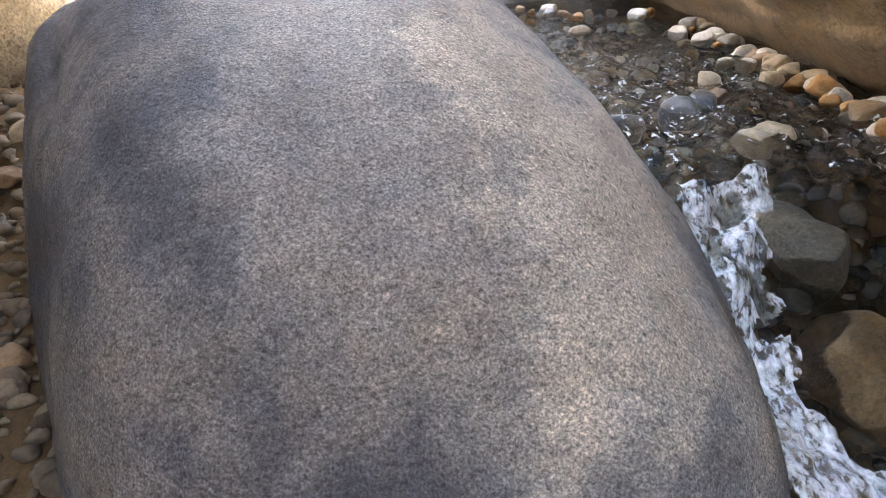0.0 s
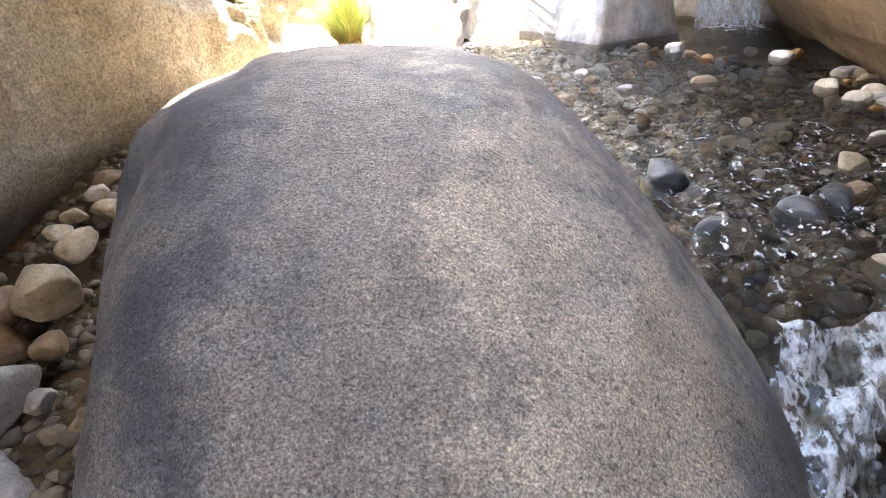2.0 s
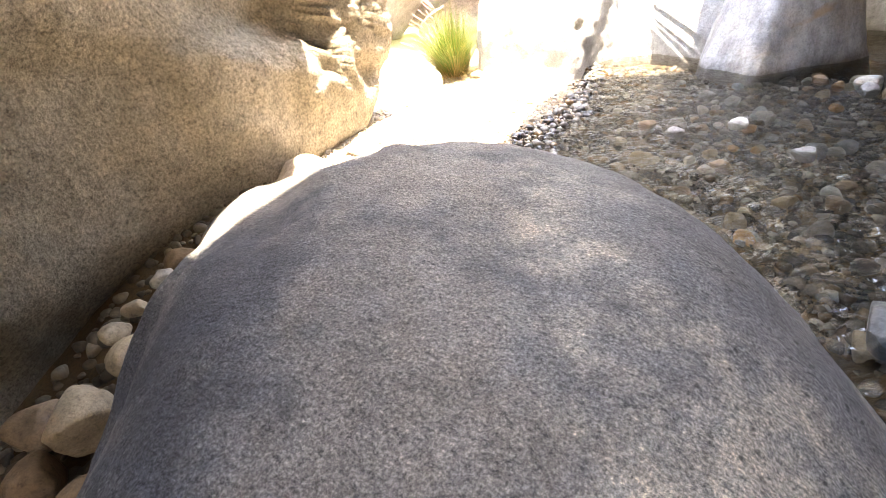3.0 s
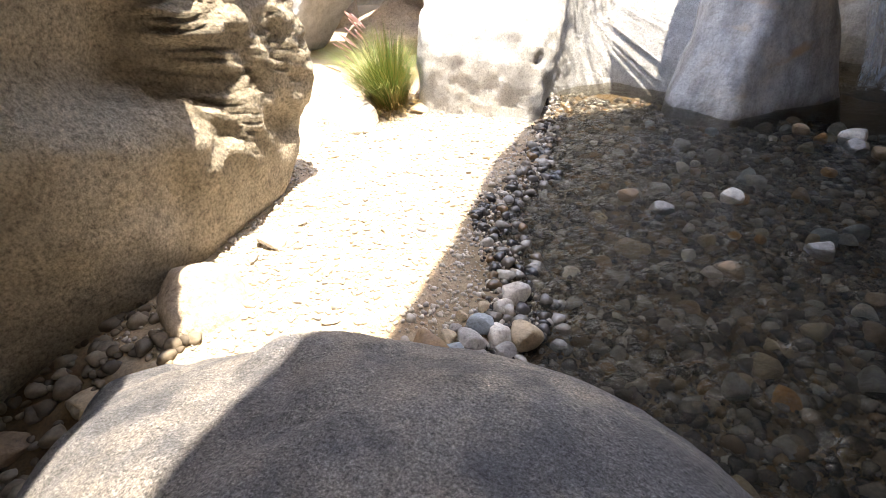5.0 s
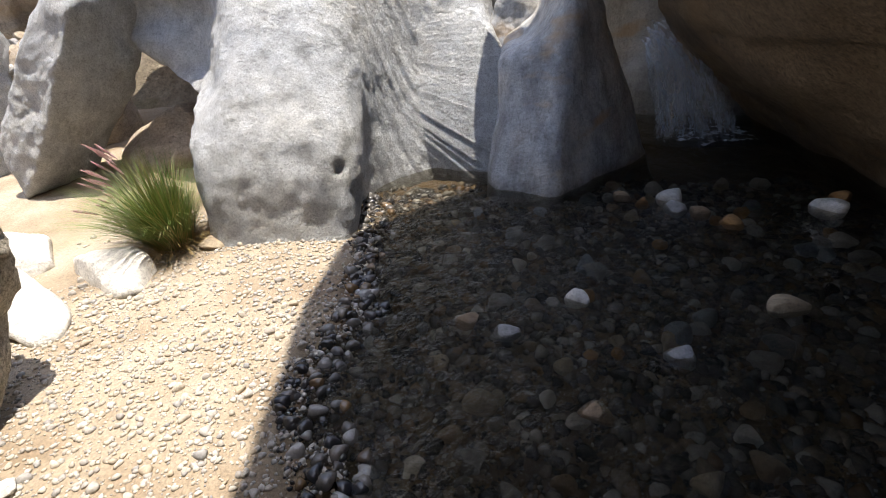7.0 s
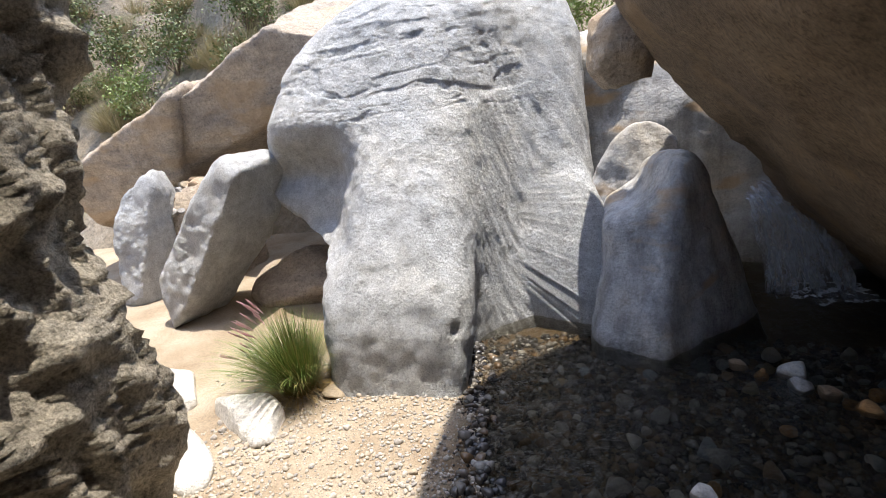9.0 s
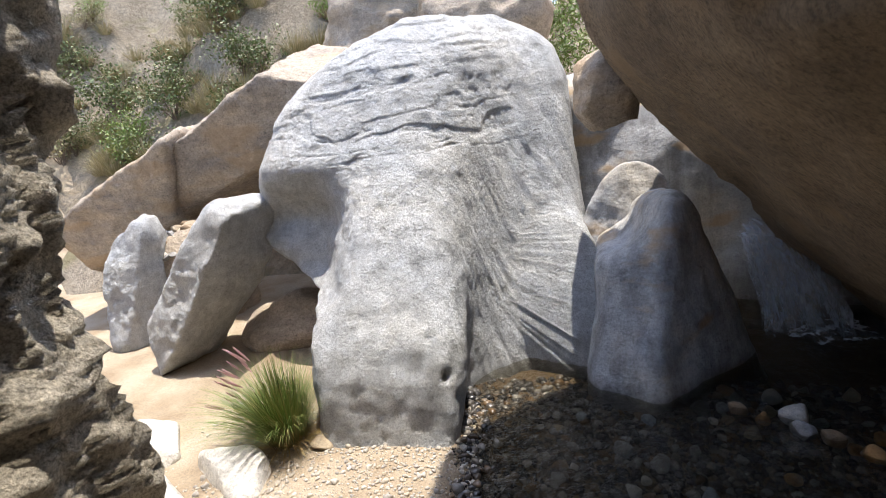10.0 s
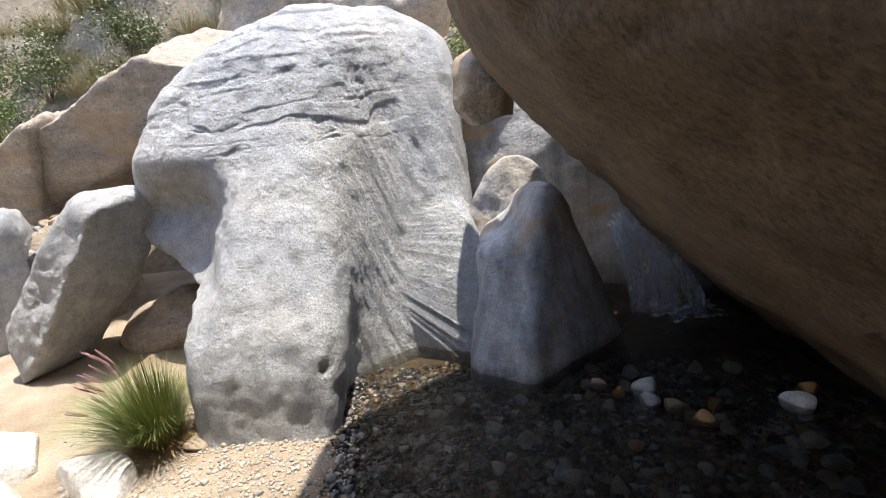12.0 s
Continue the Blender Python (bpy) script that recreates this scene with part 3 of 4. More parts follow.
p = spots_in(16000, -4.0, -0.7, 3.7, 8.0, lambda x, y: (x < edge_x(y) + 0.2) & ~in_grey(x, y) & (rng.random(len(x)) < 1.05 - 0.55 * np.clip(fbm(np.stack([x, y, x * 0], 1), 0.8, 2, 91), 0, 1) - 0.8 * step(-3.0, -3.8, x)))
scatter("gravel", p, 0.008 + 0.02 * rng.random(len(p)) ** 3, 1, DRYPEB, "pale dry pebbles scattered over sand", "gravel")
p = spots_in(700, -3.6, -0.9, 4.0, 7.8, lambda x, y: (x < edge_x(y) + 0.1) & ~in_grey(x, y))
scatter("gravel", p, 0.018 + 0.026 * rng.random(len(p)) ** 3, 2, DRYPEB, "larger pale pebbles on the gravel bar", "gravel")
p = spots_in(13000, -1.6, 3.1, 2.5, 8.6, lambda x, y: (x > edge_x(y) - 0.1) & ~in_grey(x, y))
scatter("stream_cobbles", p, 0.016 + 0.052 * rng.random(len(p)) ** 2.2, 2, WETPEB, "wet dark cobbles covering the stream bed", "cobbles", 0.25)
p = spots_in(16000, -1.7, 1.6, 3.8, 8.4, lambda x, y: (x > edge_x(y) - 0.15) & ~in_grey(x, y))
scatter("stream_gravel", p, 0.008 + 0.016 * rng.random(len(p)) ** 2, 1, WETPEB, "fine wet gravel between the cobbles", "gravel", 0.1)
p = spots_in(1500, 0.9, 3.2, -1.0, 2.6, lambda x, y: ~in_grey(x, y))
scatter("stream_cobbles", p, 0.03 + 0.07 * rng.random(len(p)) ** 2.2, 2, WETPEB, "wet cobbles below the little cascade", "cobbles", 0.2)
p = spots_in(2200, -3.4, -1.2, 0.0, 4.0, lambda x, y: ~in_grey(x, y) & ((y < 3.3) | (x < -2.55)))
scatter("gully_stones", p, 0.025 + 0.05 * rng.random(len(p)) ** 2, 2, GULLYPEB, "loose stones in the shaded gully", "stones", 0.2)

WETROCK = stone("wet_dark_rock", [(0.05, 0.05, 0.04), (0.11, 0.1, 0.075), (0.17, 0.15, 0.1)], 4, 70, (0.2, 1.2), 1.0, None, None, 0.35)
AMBER = stone("amber_algae_rock", [(0.07, 0.045, 0.02), (0.16, 0.095, 0.035), (0.24, 0.16, 0.07)], 5, 60, (0.4, 0.8), 1.0, None, None, 0.3)
KINDS = {"tan": (0.36, 0.29, 0.2), "pale": (0.52, 0.49, 0.44), "blue": (0.22, 0.25, 0.28), "brown": (0.22, 0.15, 0.09), "grey": (0.28, 0.27, 0.26), "rust": (0.36, 0.19, 0.07), "white": (0.66, 0.64, 0.6), "dark": (0.05, 0.055, 0.06)}
STONES = {k: stone(k + "_cobble", [tuple(0.75 * a for a in c), c, tuple(min(1, 1.2 * a) for a in c)], 6, 90, (0.7, 0.25), 0.25, None, None, 0.3 if k == "dark" else 0.7, (1, 0.4, 1.6)) for k, c in KINDS.items()}
COBBLE_MESHES = {}


def cobble(kind, x, y, r, z=None, group="cobbles by the stream", flat=1.0, name="cobble", label=""):
    k = int(rng.integers(8))
    if (kind, k) not in COBBLE_MESHES:
        v, f = SHAPES[4][k]
        me = mesh_of("cobble", v + 0.02 * fbm(v, 0.25, 3, k)[:, None] * v, f)
        me.materials.append(STONES[kind])
        COBBLE_MESHES[kind, k] = me
    ob = new(name, COBBLE_MESHES[kind, k])
    z = float(land(np.array([x]), np.array([y]))[0]) if z is None else z
    ob.matrix_world = pose(x, y, z + 0.35 * r * flat, float(rng.normal(0, 9)), float(rng.normal(0, 9)), float(rng.uniform(0, 360))) @ Matrix.Diagonal((r, r, r * flat, 1))
    return tagged(ob, label or {"tan": "rounded tan river cobble", "pale": "pale rounded river cobble", "blue": "smooth blue-grey river cobble", "brown": "brown banded river cobble", "grey": "grey rounded river cobble", "rust": "rust-orange rounded river cobble", "white": "bright white angular river stone", "dark": "dark wet stone breaking the riffle"}[kind], "stone", group)


for row in (("brown", -1.35, 4.06, 0.13), ("blue", -1.17, 4.37, 0.09), ("tan", -0.94, 4.36, 0.12), ("pale", -1.06, 4.65, 0.1), ("pale", -1.1, 4.54, 0.065), ("pale", -1.07, 4.32, 0.095),
            ("grey", -1.2, 4.22, 0.09), ("grey", -1.02, 4.23, 0.075), ("tan", -1.31, 4.21, 0.065), ("blue", -1.25, 4.14, 0.075), ("tan", -1.2, 4.5, 0.05), ("pale", -1.07, 4.14, 0.055), ("grey", -1.13, 4.16, 0.05),
            ("tan", -1.29, 4.4, 0.04), ("grey", -1.18, 4.1, 0.05), ("tan", -0.98, 4.12, 0.05), ("grey", -1.3, 4.3, 0.04)):
    cobble(*row, group="cobbles in the pile")
for row in (("white", -2.68, 4.7, 0.12), ("white", -2.66, 4.98, 0.08), ("pale", -2.2, 4.25, 0.05), ("pale", -1.95, 4.15, 0.05), ("pale", -2.7, 4.5, 0.06), ("tan", -2.62, 7.27, 0.13)):
    cobble(*row, group="stones on the gravel bar", flat=0.6)
for row in (("grey", -0.26, 5.96, 0.13), ("pale", 0.23, 6.25, 0.14), ("tan", 1.42, 6.02, 0.18), ("white", 2.42, 7.18, 0.2), ("pale", 1.33, 7.6, 0.2), ("brown", 0.95, 7.75, 0.12), ("pale", 1.52, 7.32, 0.11), ("rust", 1.62, 7.1, 0.14),
            ("rust", 1.1, 7.62, 0.11), ("grey", 1.3, 7.4, 0.15), ("rust", 2.6, 7.35, 0.14), ("brown", 1.45, 7.3, 0.14), ("grey", 0.85, 7.8, 0.1), ("pale", 1.78, 7.15, 0.08), ("grey", 1.75, 7.0, 0.1), ("rust", 1.55, 7.2, 0.1),
            ("grey", 0.66, 5.65, 0.14), ("rust", 1.0, 6.9, 0.1), ("pale", 0.08, 6.28, 0.08), ("brown", -0.49, 6.11, 0.12), ("rust", 0.2, 5.75, 0.08), ("brown", 0.12, 5.3, 0.13), ("pale", 0.02, 5.28, 0.1), ("rust", 0.35, 5.75, 0.07), ("pale", -0.1, 5.45, 0.08)):
    z = -0.07 if row[3] < 0.12 else -0.05
    cobble(row[0], row[1], row[2], 0.72 * row[3], z=z, group="stones standing in the stream", flat=0.9)
cobble("dark", 0.83, 3.61, 0.17, -0.06, "stones standing in the stream", 0.9)
for x, y, r, kind in ((2.04, 4.07, 0.13, "tan"), (1.93, 2.88, 0.13, "tan"), (1.74, 2.72, 0.14, "tan"), (1.75, 3.5, 0.14, "dark"), (1.2, 4.2, 0.1, "brown"), (1.5, 3.2, 0.17, "dark"), (1.05, 2.95, 0.16, "dark"), (1.9, 3.6, 0.12, "brown")):
    cobble(kind, x, y, r, -0.09, "stones standing in the stream")
for _ in range(70):
    y = float(rng.uniform(2.8, 6.6))
    x = 2.78 - abs(float(rng.normal(0, 0.16))) + 0.1 * (y > 5)
    cobble(str(rng.choice(["tan", "pale", "tan", "grey", "rust", "pale", "brown"])), x, y, float(rng.uniform(0.05, 0.14)), -0.07 + float(rng.uniform(0, 0.06)), "stones along the overhanging boulder")
for _ in range(110):
    y = float(rng.uniform(3.0, 8.2))
    x = float(rng.uniform(-0.8, 2.6))
    if not in_grey(np.array([x]), np.array([y]))[0]:
        cobble(str(rng.choice(["tan", "pale", "grey", "brown", "blue", "rust", "dark"], p=[0.2, 0.12, 0.2, 0.2, 0.12, 0.06, 0.1])), x, y, float(rng.uniform(0.05, 0.11)), -0.13, "cobbles on the stream bed")

for x, y, r, kind, z in ((-3.0, 2.64, 0.09, "tan", -0.18), (-2.85, 2.78, 0.13, "tan", -0.2), (-2.72, 2.36, 0.16, "tan", -0.25), (-2.6, 2.0, 0.24, "tan", -0.35), (-2.68, 1.72, 0.17, "brown", -0.5), (-2.95, 1.9, 0.2, "brown", -0.45), (-2.4, 1.35, 0.3, "grey", -0.55),
                         (-2.02, 1.05, 0.28, "grey", -0.75), (-2.85, 3.4, 0.16, "tan", -0.12), (-2.75, 3.15, 0.18, "tan", -0.18), (-3.0, 3.75, 0.17, "brown", -0.1), (-2.65, 3.75, 0.14, "tan", -0.08), (-2.5, 3.85, 0.1, "grey", -0.06), (-3.05, 2.9, 0.1, "pale", -0.15), (-2.95, 2.45, 0.12, "tan", -0.22),
                         (-2.35, 1.75, 0.13, "brown", -0.45), (-2.2, 1.5, 0.1, "grey", -0.55), (-1.9, 1.5, 0.12, "brown", -0.62), (-3.1, 3.1, 0.14, "brown", -0.15), (-2.6, 2.65, 0.1, "brown", -0.25)):
    cobble(kind, x, y, r, z, "stones in the gully", 1.0, "gully_stone", "tan stone wedged in the shaded gully" if kind == "tan" else "")


slab("rubble_mound", (-5.95, 10.75, 0.7), (0.9, 0.75, 1.05), 0, 0, [], SLABROCK, "low rubble mound packed between the leaning boulders", 5, 111, 0.05)
for _ in range(34):
    dx, dy = float(rng.uniform(-0.7, 0.7)), float(rng.uniform(-0.6, -0.05))
    q = 1 - (dx / 0.9) ** 2 - (dy / 0.75) ** 2
    if q > 0.05:
        cobble(str(rng.choice(["tan", "grey", "pale", "brown"])), -5.95 + dx, 10.75 + dy, float(rng.uniform(0.08, 0.15)), 0.66 + 1.0 * math.sqrt(q), "rubble between the boulders")


# ---- the little cascade ----
slab("wet_rock", (1.68, 2.05, -0.34), (0.2, 0.27, 0.28), 15, 0, [((0, 0, 0.22), (0.1, 0.1, 1))], WETROCK, "dark wet rock parting the cascade", 5, 101, 0.05)
slab("mossy_rock", (1.8, 1.5, -0.6), (0.25, 0.3, 0.35), 15, 0, [((0, 0, 0.2), (-0.2, -0.3, 1))], AMBER, "amber algae-coated rock under running water", 5, 103, 0.05)
slab("wet_rock", (2.4, 1.85, -0.42), (0.24, 0.3, 0.26), 40, 0, [], WETROCK, "dark wet rock beside the cascade", 5, 105, 0.03)


def foam_sheet(name, x0, x1, y0, y1, lift, label, amp=0.05, mat=FOAM):
    v, f = sheet(np.arange(x0, x1, 0.02), np.arange(y0, y1, 0.02), lambda x, y: water_z(x, y) + lift + amp * fbm(np.stack([x, y * 0.7, x * 0], 1), 0.13, 4, 23))
    mid = (v[f[:, 0]] + v[f[:, 2]]) / 2
    w = (x1 - x0) / 2
    off = np.abs(mid[:, 0] - (x0 + x1) / 2 - 0.12 * np.sin(mid[:, 1] * 3)) / w + 0.25 * fbm(mid, 0.15, 3, 27)
    return tagged(solid(name, v, f[off < 0.8], mat), label, "white water", kind="stuff")


foam_sheet("white_water", 1.08, 1.62, 0.2, 2.35, 0.03, "foaming white water running down the cascade", 0.07)
foam_sheet("white_water", 1.3, 2.3, -0.6, 1.1, 0.03, "churning white water below the cascade", 0.06)
# Foam flecks that also paint in white ripple highlights.
THIN = foam_material("foam_and_glints", 20, 0.56, 0.74, (1, 0.7, 0.7))
foam_sheet("white_water", 0.6, 2.6, 2.4, 4.7, 0.02, "thin broken foam and painted ripple glints on the riffle", 0.03, THIN)

# waterfall under the overhang, in strands
STRAND, st_t, st_b = material("falling_water", 0.4)
st_b.inputs["Base Color"].default_value = (0.8, 0.87, 0.95, 1)
st_t.links.new(ramp(st_t, noise_node(st_t, 14, 4, 0.6, (1, 1, 0.3)).outputs["Fac"], [(0.35, (0.04,)), (0.7, (0.5,))]), st_b.inputs["Alpha"])
fall_thing = tagged(new("waterfall"), "small waterfall pouring into the dark pool", "waterfall")
fall_thing.location = (1.62, 9.55, 1.0)
for j in range(46):
    u0, sp = rng.uniform(0, 1), rng.uniform(0.75, 1.1)
    s1 = np.linspace(0, 1, 13)
    cx = 0.28 * u0 + s1 * (0.15 + 0.55 * u0) + 0.02 * np.sin(9 * s1 + 6 * u0)
    cy = -0.45 * sp * s1 + 0.04 * rng.normal()
    cz = 0.06 * rng.normal() - 1.05 * s1 ** 1.7 + 0.05
    wd = 0.012 + 0.035 * s1
    c = np.stack([cx, cy, cz], 1)
    side = np.array([1.0, 0.25, 0])
    vv = np.concatenate([c - side * wd[:, None], c + side * wd[:, None]])
    k = np.arange(12)
    solid("strand", vv, np.stack([k, k + 1, k + 14, k + 13], 1), STRAND, fall_thing)
foam_sheet("white_water", 1.75, 2.75, 8.75, 9.35, 0.02, "soft foam where the waterfall meets the pool", 0.02, foam_material("pool_foam", 7, 0.42, 0.85, (1, 1, 1)))

# ---- plants ----
def leaf_material(name, tones, rough=0.55):
    m, t, b = material(name, rough)
    g = t.nodes.new("ShaderNodeNewGeometry")
    t.links.new(ramp(t, g.outputs["Random Per Island"], [(i / len(tones), c) for i, c in enumerate(tones)]), b.inputs["Base Color"])
    return m


BLADE = leaf_material("green_blades", [(0.07, 0.13, 0.025), (0.12, 0.2, 0.04), (0.17, 0.23, 0.06), (0.1, 0.16, 0.03), (0.3, 0.26, 0.1)])
STRAW = leaf_material("straw_blades", [(0.38, 0.27, 0.1), (0.45, 0.33, 0.14), (0.3, 0.2, 0.07)])
PLUME = leaf_material("pink_plumes", [(0.6, 0.32, 0.36), (0.66, 0.42, 0.44), (0.7, 0.52, 0.5)])
LEAF = leaf_material("shrub_leaves", [(0.06, 0.09, 0.025), (0.09, 0.13, 0.035), (0.12, 0.15, 0.05), (0.16, 0.17, 0.07)])
BRIGHT = leaf_material("fresh_leaves", [(0.1, 0.17, 0.03), (0.16, 0.24, 0.05), (0.2, 0.26, 0.07)])
DRY = leaf_material("dry_grass", [(0.38, 0.32, 0.2), (0.46, 0.4, 0.27), (0.3, 0.25, 0.14), (0.27, 0.25, 0.11)])
BARK, bt, bb = material("bark", 0.9)
bt.links.new(ramp(bt, noise_node(bt, 20, 5, 0.6, (1, 1, 0.2)).outputs["Fac"], [(0.3, (0.1, 0.07, 0.05)), (0.7, (0.24, 0.18, 0.13))]), bb.inputs["Base Color"])


def blades(n, length, width, lean, droop, spread_r, bias=(0, 0), seg=5):
    """A tuft of arching blades, as arrays."""
    vs, fs, k = [], [], 0
    for _ in range(n):
        a = rng.uniform(0, 6.28)
        r = spread_r * math.sqrt(rng.random())
        ln = length * rng.uniform(0.6, 1.05)
        tilt = lean * rng.random() ** 0.7
        out = np.array([math.cos(a), math.sin(a)]) + np.array(bias)
        side = np.array([-math.sin(a), math.cos(a), 0])
        s = np.linspace(0, 1, seg + 1)
        h = ln * (s * math.cos(tilt) - droop * tilt * s ** 2.5 * 0.6)
        o = ln * (s * math.sin(tilt) + droop * 0.35 * tilt * s ** 2)
        base = np.array([r * math.cos(a), r * math.sin(a)])
        c = np.stack([base[0] + out[0] * o, base[1] + out[1] * o, h], 1)
        wd = width * (1 - s ** 1.6 * 0.92)
        vs.append(np.concatenate([c - side * wd[:, None], c + side * wd[:, None]]))
        j = np.arange(seg)
        fs.append(np.stack([j, j + 1, j + seg + 2, j + seg + 1], 1) + k)
        k += 2 * seg + 2
    return np.concatenate(vs), np.concatenate(fs)


def plume(base, tip, thick):
    """A feathery seed head: a stem with bristles."""
    base, tip = np.array(base), np.array(tip)
    axis = tip - base
    vs, fs, k = [], [], 0
    for j in range(170):
        s = rng.random()
        a = rng.uniform(0, 6.28)
        p0 = base + axis * s
        r = thick * (0.35 + 0.65 * math.sin(math.pi * min(1, s * 1.1)))
        d = np.array([math.cos(a), math.sin(a), 0.2]) * r + axis * 0.16
        w = np.cross(d, axis)
        w = w / (np.linalg.norm(w) + 1e-9) * 0.0042
        vs.append(np.stack([p0 - w, p0 + w, p0 + d]))
        fs.append(np.array([[0, 1, 2]]) + k)
        k += 3
    return np.concatenate(vs), np.concatenate(fs)


grass = tagged(new("fountain_grass"), "green fountain grass clump with pink feathery plumes", "grass clump")
gx, gy = -3.02, 7.4
grass.location = (gx, gy, float(land(np.array([gx]), np.array([gy]))[0]) - 0.02)
v, f = blades(2200, 0.92, 0.003, 0.56, 1.1, 0.15, (-0.25, -0.1))
solid("foliage", v, f, BLADE, grass)
v, f = blades(420, 0.42, 0.0035, 0.9, 1.3, 0.19)
tagged(solid("dead_foliage", v, f, STRAW, grass), "straw-coloured dead blades at the base")
for j in range(17):
    a, h = rng.uniform(2.4, 4.2), rng.uniform(0.32, 0.86)
    r = 0.52 - 0.38 * (h - 0.32) / 0.54
    b0 = np.array([math.cos(a) * r - 0.06, math.sin(a) * r * 0.6, h])
    d = np.array([math.cos(a) * 0.16, math.sin(a) * 0.08, 0.04 + 0.16 * (h - 0.3)])
    v, f = plume(b0, b0 + d, 0.022)
    tagged(solid("plume", v, f, PLUME, grass), "pink feathery seed plume")


def shrub(x, y, size, mat, label, n=900, tall=1.0, z=None):
    ob = tagged(new("shrub"), label, "shrub", "shrubs on the slope")
    ob.location = (x, y, float(hill_z(np.array([x]), np.array([y]))[0]) - 0.05 if z is None else z)
    vs, fs, k = [], [], 0
    stems, sf, sk = [], [], 0
    ends = []
    for j in range(16):
        a, r, h = rng.uniform(0, 6.28), size * rng.uniform(0.2, 0.75), size * tall * rng.uniform(0.5, 1.1)
        e = np.array([r * math.cos(a), r * math.sin(a), h])
        ends.append(e)
        t = 0.012 * size
        ring = np.array([[1, 0, 0], [-0.5, 0.87, 0], [-0.5, -0.87, 0]])
        stems.append(np.concatenate([ring * t, ring * t * 0.6 + e * 0.55 * np.array([0.7, 0.7, 1.1]), ring * t * 0.25 + e]))
        q = []
        for lv in (0, 3):
            for c in range(3):
                q.append([lv + c, lv + (c + 1) % 3, lv + 3 + (c + 1) % 3, lv + 3 + c])
        sf.append(np.array(q) + sk)
        sk += 9
    for j in range(n):
        e = ends[rng.integers(16)]
        c = e * rng.uniform(0.45, 1.05) + rng.normal(0, 0.12 * size, 3)
        d = rng.normal(0, 1, 3)
        d /= np.linalg.norm(d)
        w = np.cross(d, rng.normal(0, 1, 3))
        w /= np.linalg.norm(w) + 1e-9
        ln, wd = size * rng.uniform(0.05, 0.1), size * rng.uniform(0.012, 0.028)
        vs.append(np.stack([c, c + d * ln * 0.5 + w * wd, c + d * ln, c + d * ln * 0.5 - w * wd]))
        fs.append(np.array([[0, 1, 2, 3]]) + k)
        k += 4
    solid("wood", np.concatenate(stems), np.concatenate(sf), BARK, ob)
    solid("crown", np.concatenate(vs), np.concatenate(fs), mat, ob, False)
    return ob


def tuft(x, y, size, mat, label, n=260):
    ob = tagged(new("grass_tuft"), label, "dry grass", "grass on the slope")
    ob.location = (x, y, float(hill_z(np.array([x]), np.array([y]))[0]) - 0.03)
    v, f = blades(n, size, 0.006, 0.9, 0.8, size * 0.25)
    solid("foliage", v, f, mat, ob)
    return ob


for x, y, sz, mat, lab in ((-7.2, 15.4, 1.1, LEAF, "dark green shrub on the slope"), (-6.4, 15.0, 0.8, BRIGHT, "bright green shrub above the slab"), (-9.6, 16.2, 1.2, LEAF, "olive green shrub on the slope"), (-5.4, 15.2, 1.1, LEAF, "dark shrub beside the brown boulder"),
                           (-10.6, 15.2, 1.0, BRIGHT, "yellow-green shrub above the slab"), (-8.4, 17.5, 1.3, LEAF, "olive shrub higher on the slope"), (-12, 17, 1.4, LEAF, "olive shrub higher on the slope"), (-7.6, 16.6, 1.2, LEAF, "dark green shrub on the slope")):
    shrub(x, y, sz, mat, lab, 1300)
for _ in range(16):
    shrub(float(rng.uniform(-15, -5.5)), float(rng.uniform(14.6, 19.5)), float(rng.uniform(0.7, 1.3)), [LEAF, DRY, BRIGHT, LEAF][int(rng.integers(4))], "scrubby bush on the dry slope", 750)
for _ in range(110):
    tuft(float(rng.uniform(-17, -5.5)), float(rng.uniform(13.6, 19.5)), float(rng.uniform(0.5, 1.0)), DRY, "dry straw-coloured grass tuft")


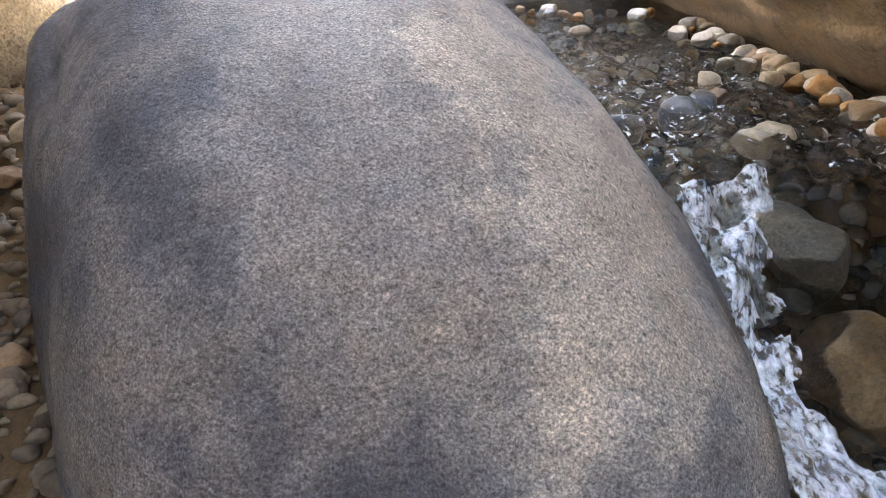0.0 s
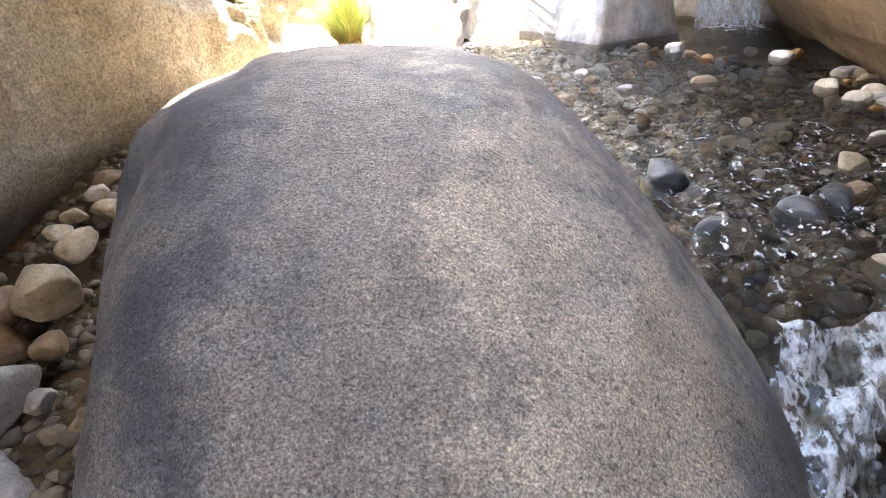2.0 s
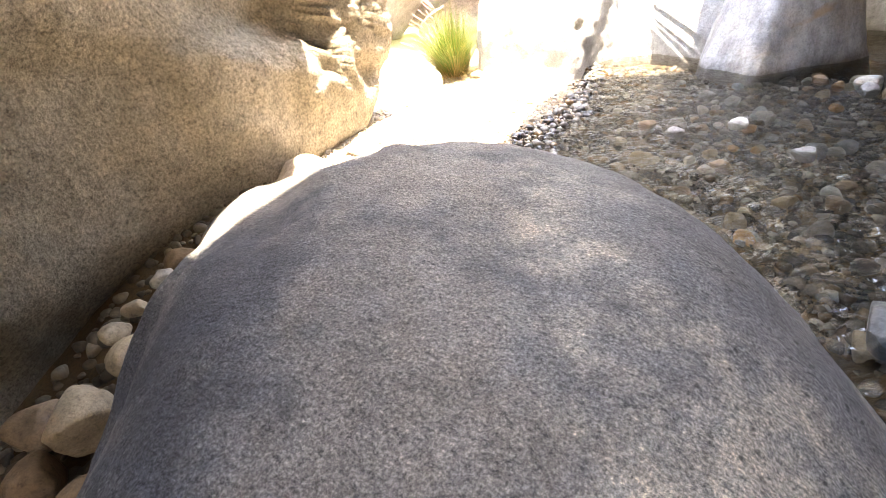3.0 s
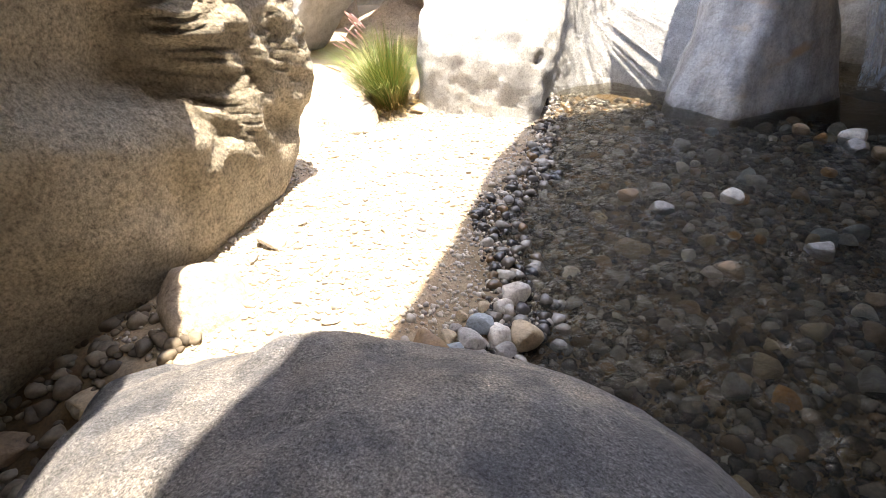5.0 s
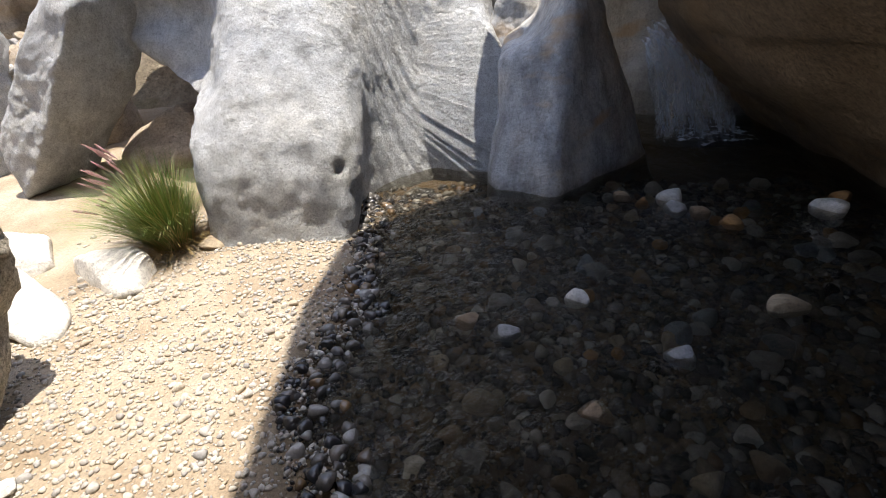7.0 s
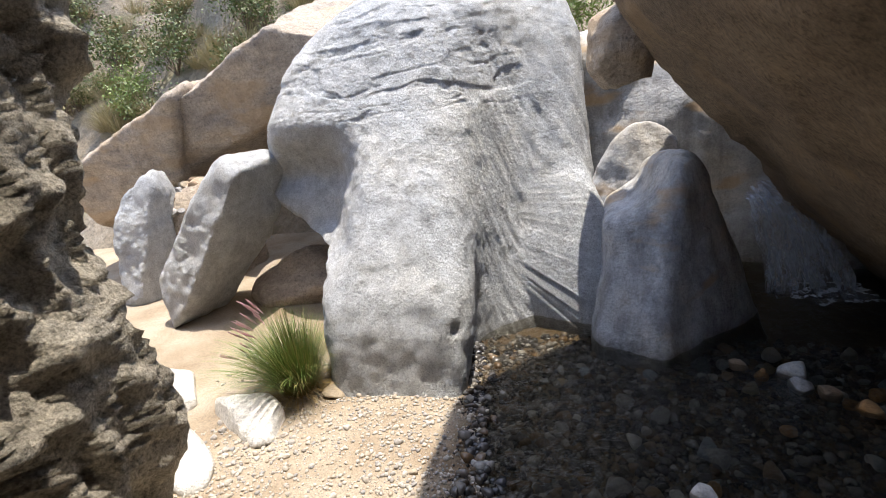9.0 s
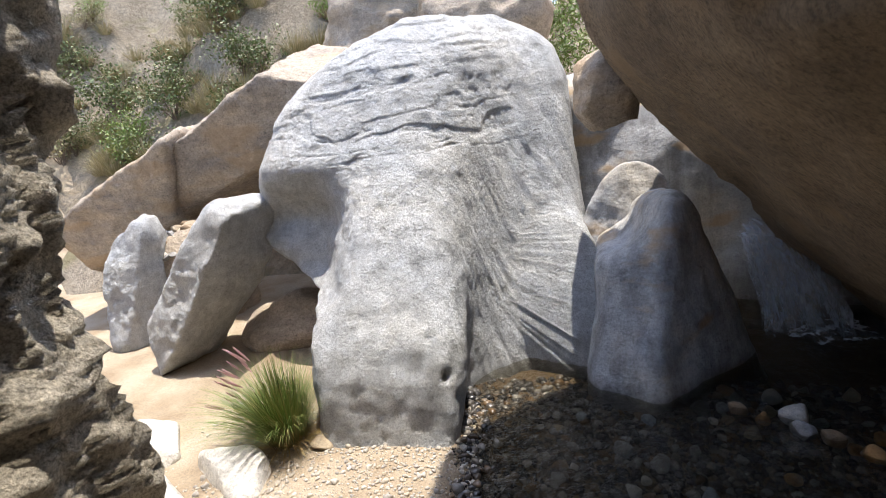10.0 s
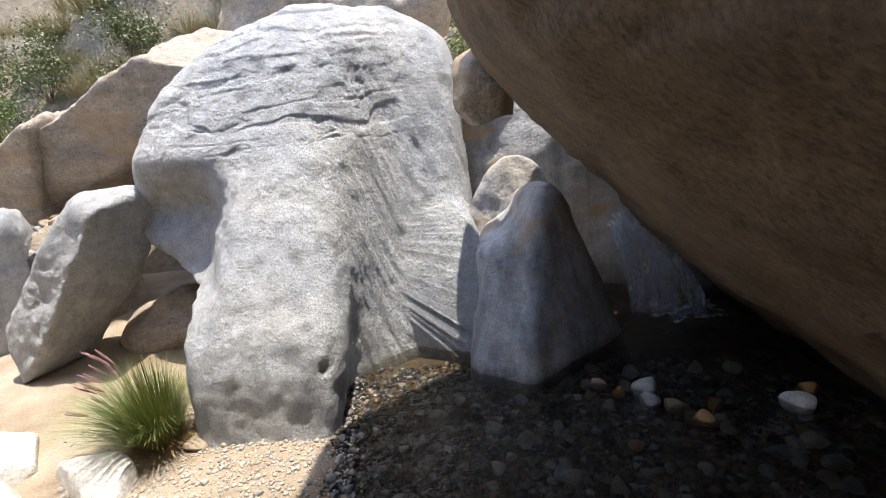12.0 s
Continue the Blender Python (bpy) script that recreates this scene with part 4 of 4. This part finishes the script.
def tree(x, y, height, label):
    ob = tagged(new("tree"), label, "tree")
    ob.location = (x, y, float(hill_z(np.array([x]), np.array([y]))[0]) - 0.2)
    bm_v, bm_f, k = [], [], 0
    limbs = [((0, 0, 0), (0.2, 0, height * 0.95), 0.16)]
    for j in range(22):
        h = height * rng.uniform(0.3, 0.92)
        a = rng.uniform(0, 6.28)
        r = (height - h) * 0.45 + 0.5
        limbs.append(((0.2 * h / height, 0, h), (math.cos(a) * r, math.sin(a) * r, h + 0.35 * r), 0.045))
    for p0, p1, t in limbs:
        p0, p1 = np.array(p0), np.array(p1)
        ring = np.array([[math.cos(q), math.sin(q), 0.3 * math.sin(q)] for q in np.linspace(0, 6.28, 7)[:6]])
        bm_v.append(np.concatenate([p0 + ring * t, (p0 + p1) / 2 + ring * t * 0.7 + rng.normal(0, 0.05, 3), p1 + ring * t * 0.2]))
        bm_f.append(np.array([[lv + c, lv + (c + 1) % 6, lv + 6 + (c + 1) % 6, lv + 6 + c] for lv in (0, 6) for c in range(6)]) + k)
        k += 18
    solid("trunk", np.concatenate(bm_v), np.concatenate(bm_f), BARK, ob)
    vs, fs, k = [], [], 0
    for j in range(5200):
        p0, p1, _ = limbs[rng.integers(1, len(limbs))]
        c = np.array(p0) + (np.array(p1) - np.array(p0)) * rng.uniform(0.35, 1.08) + rng.normal(0, 0.22, 3)
        d = rng.normal(0, 1, 3) + np.array([0, 0, -0.5])
        d /= np.linalg.norm(d)
        w = np.cross(d, rng.normal(0, 1, 3))
        w /= np.linalg.norm(w) + 1e-9
        ln, wd = rng.uniform(0.09, 0.2), rng.uniform(0.015, 0.03)
        vs.append(np.stack([c, c + d * ln * 0.5 + w * wd, c + d * ln, c + d * ln * 0.5 - w * wd]))
        fs.append(np.array([[0, 1, 2, 3]]) + k)
        k += 4
    solid("crown", np.concatenate(vs), np.concatenate(fs), BRIGHT, ob, False)
    return ob


tree(-0.4, 18, 5.6, "bright green tree behind the boulders")
tree(-2.6, 20, 6.0, "green tree far up the canyon")
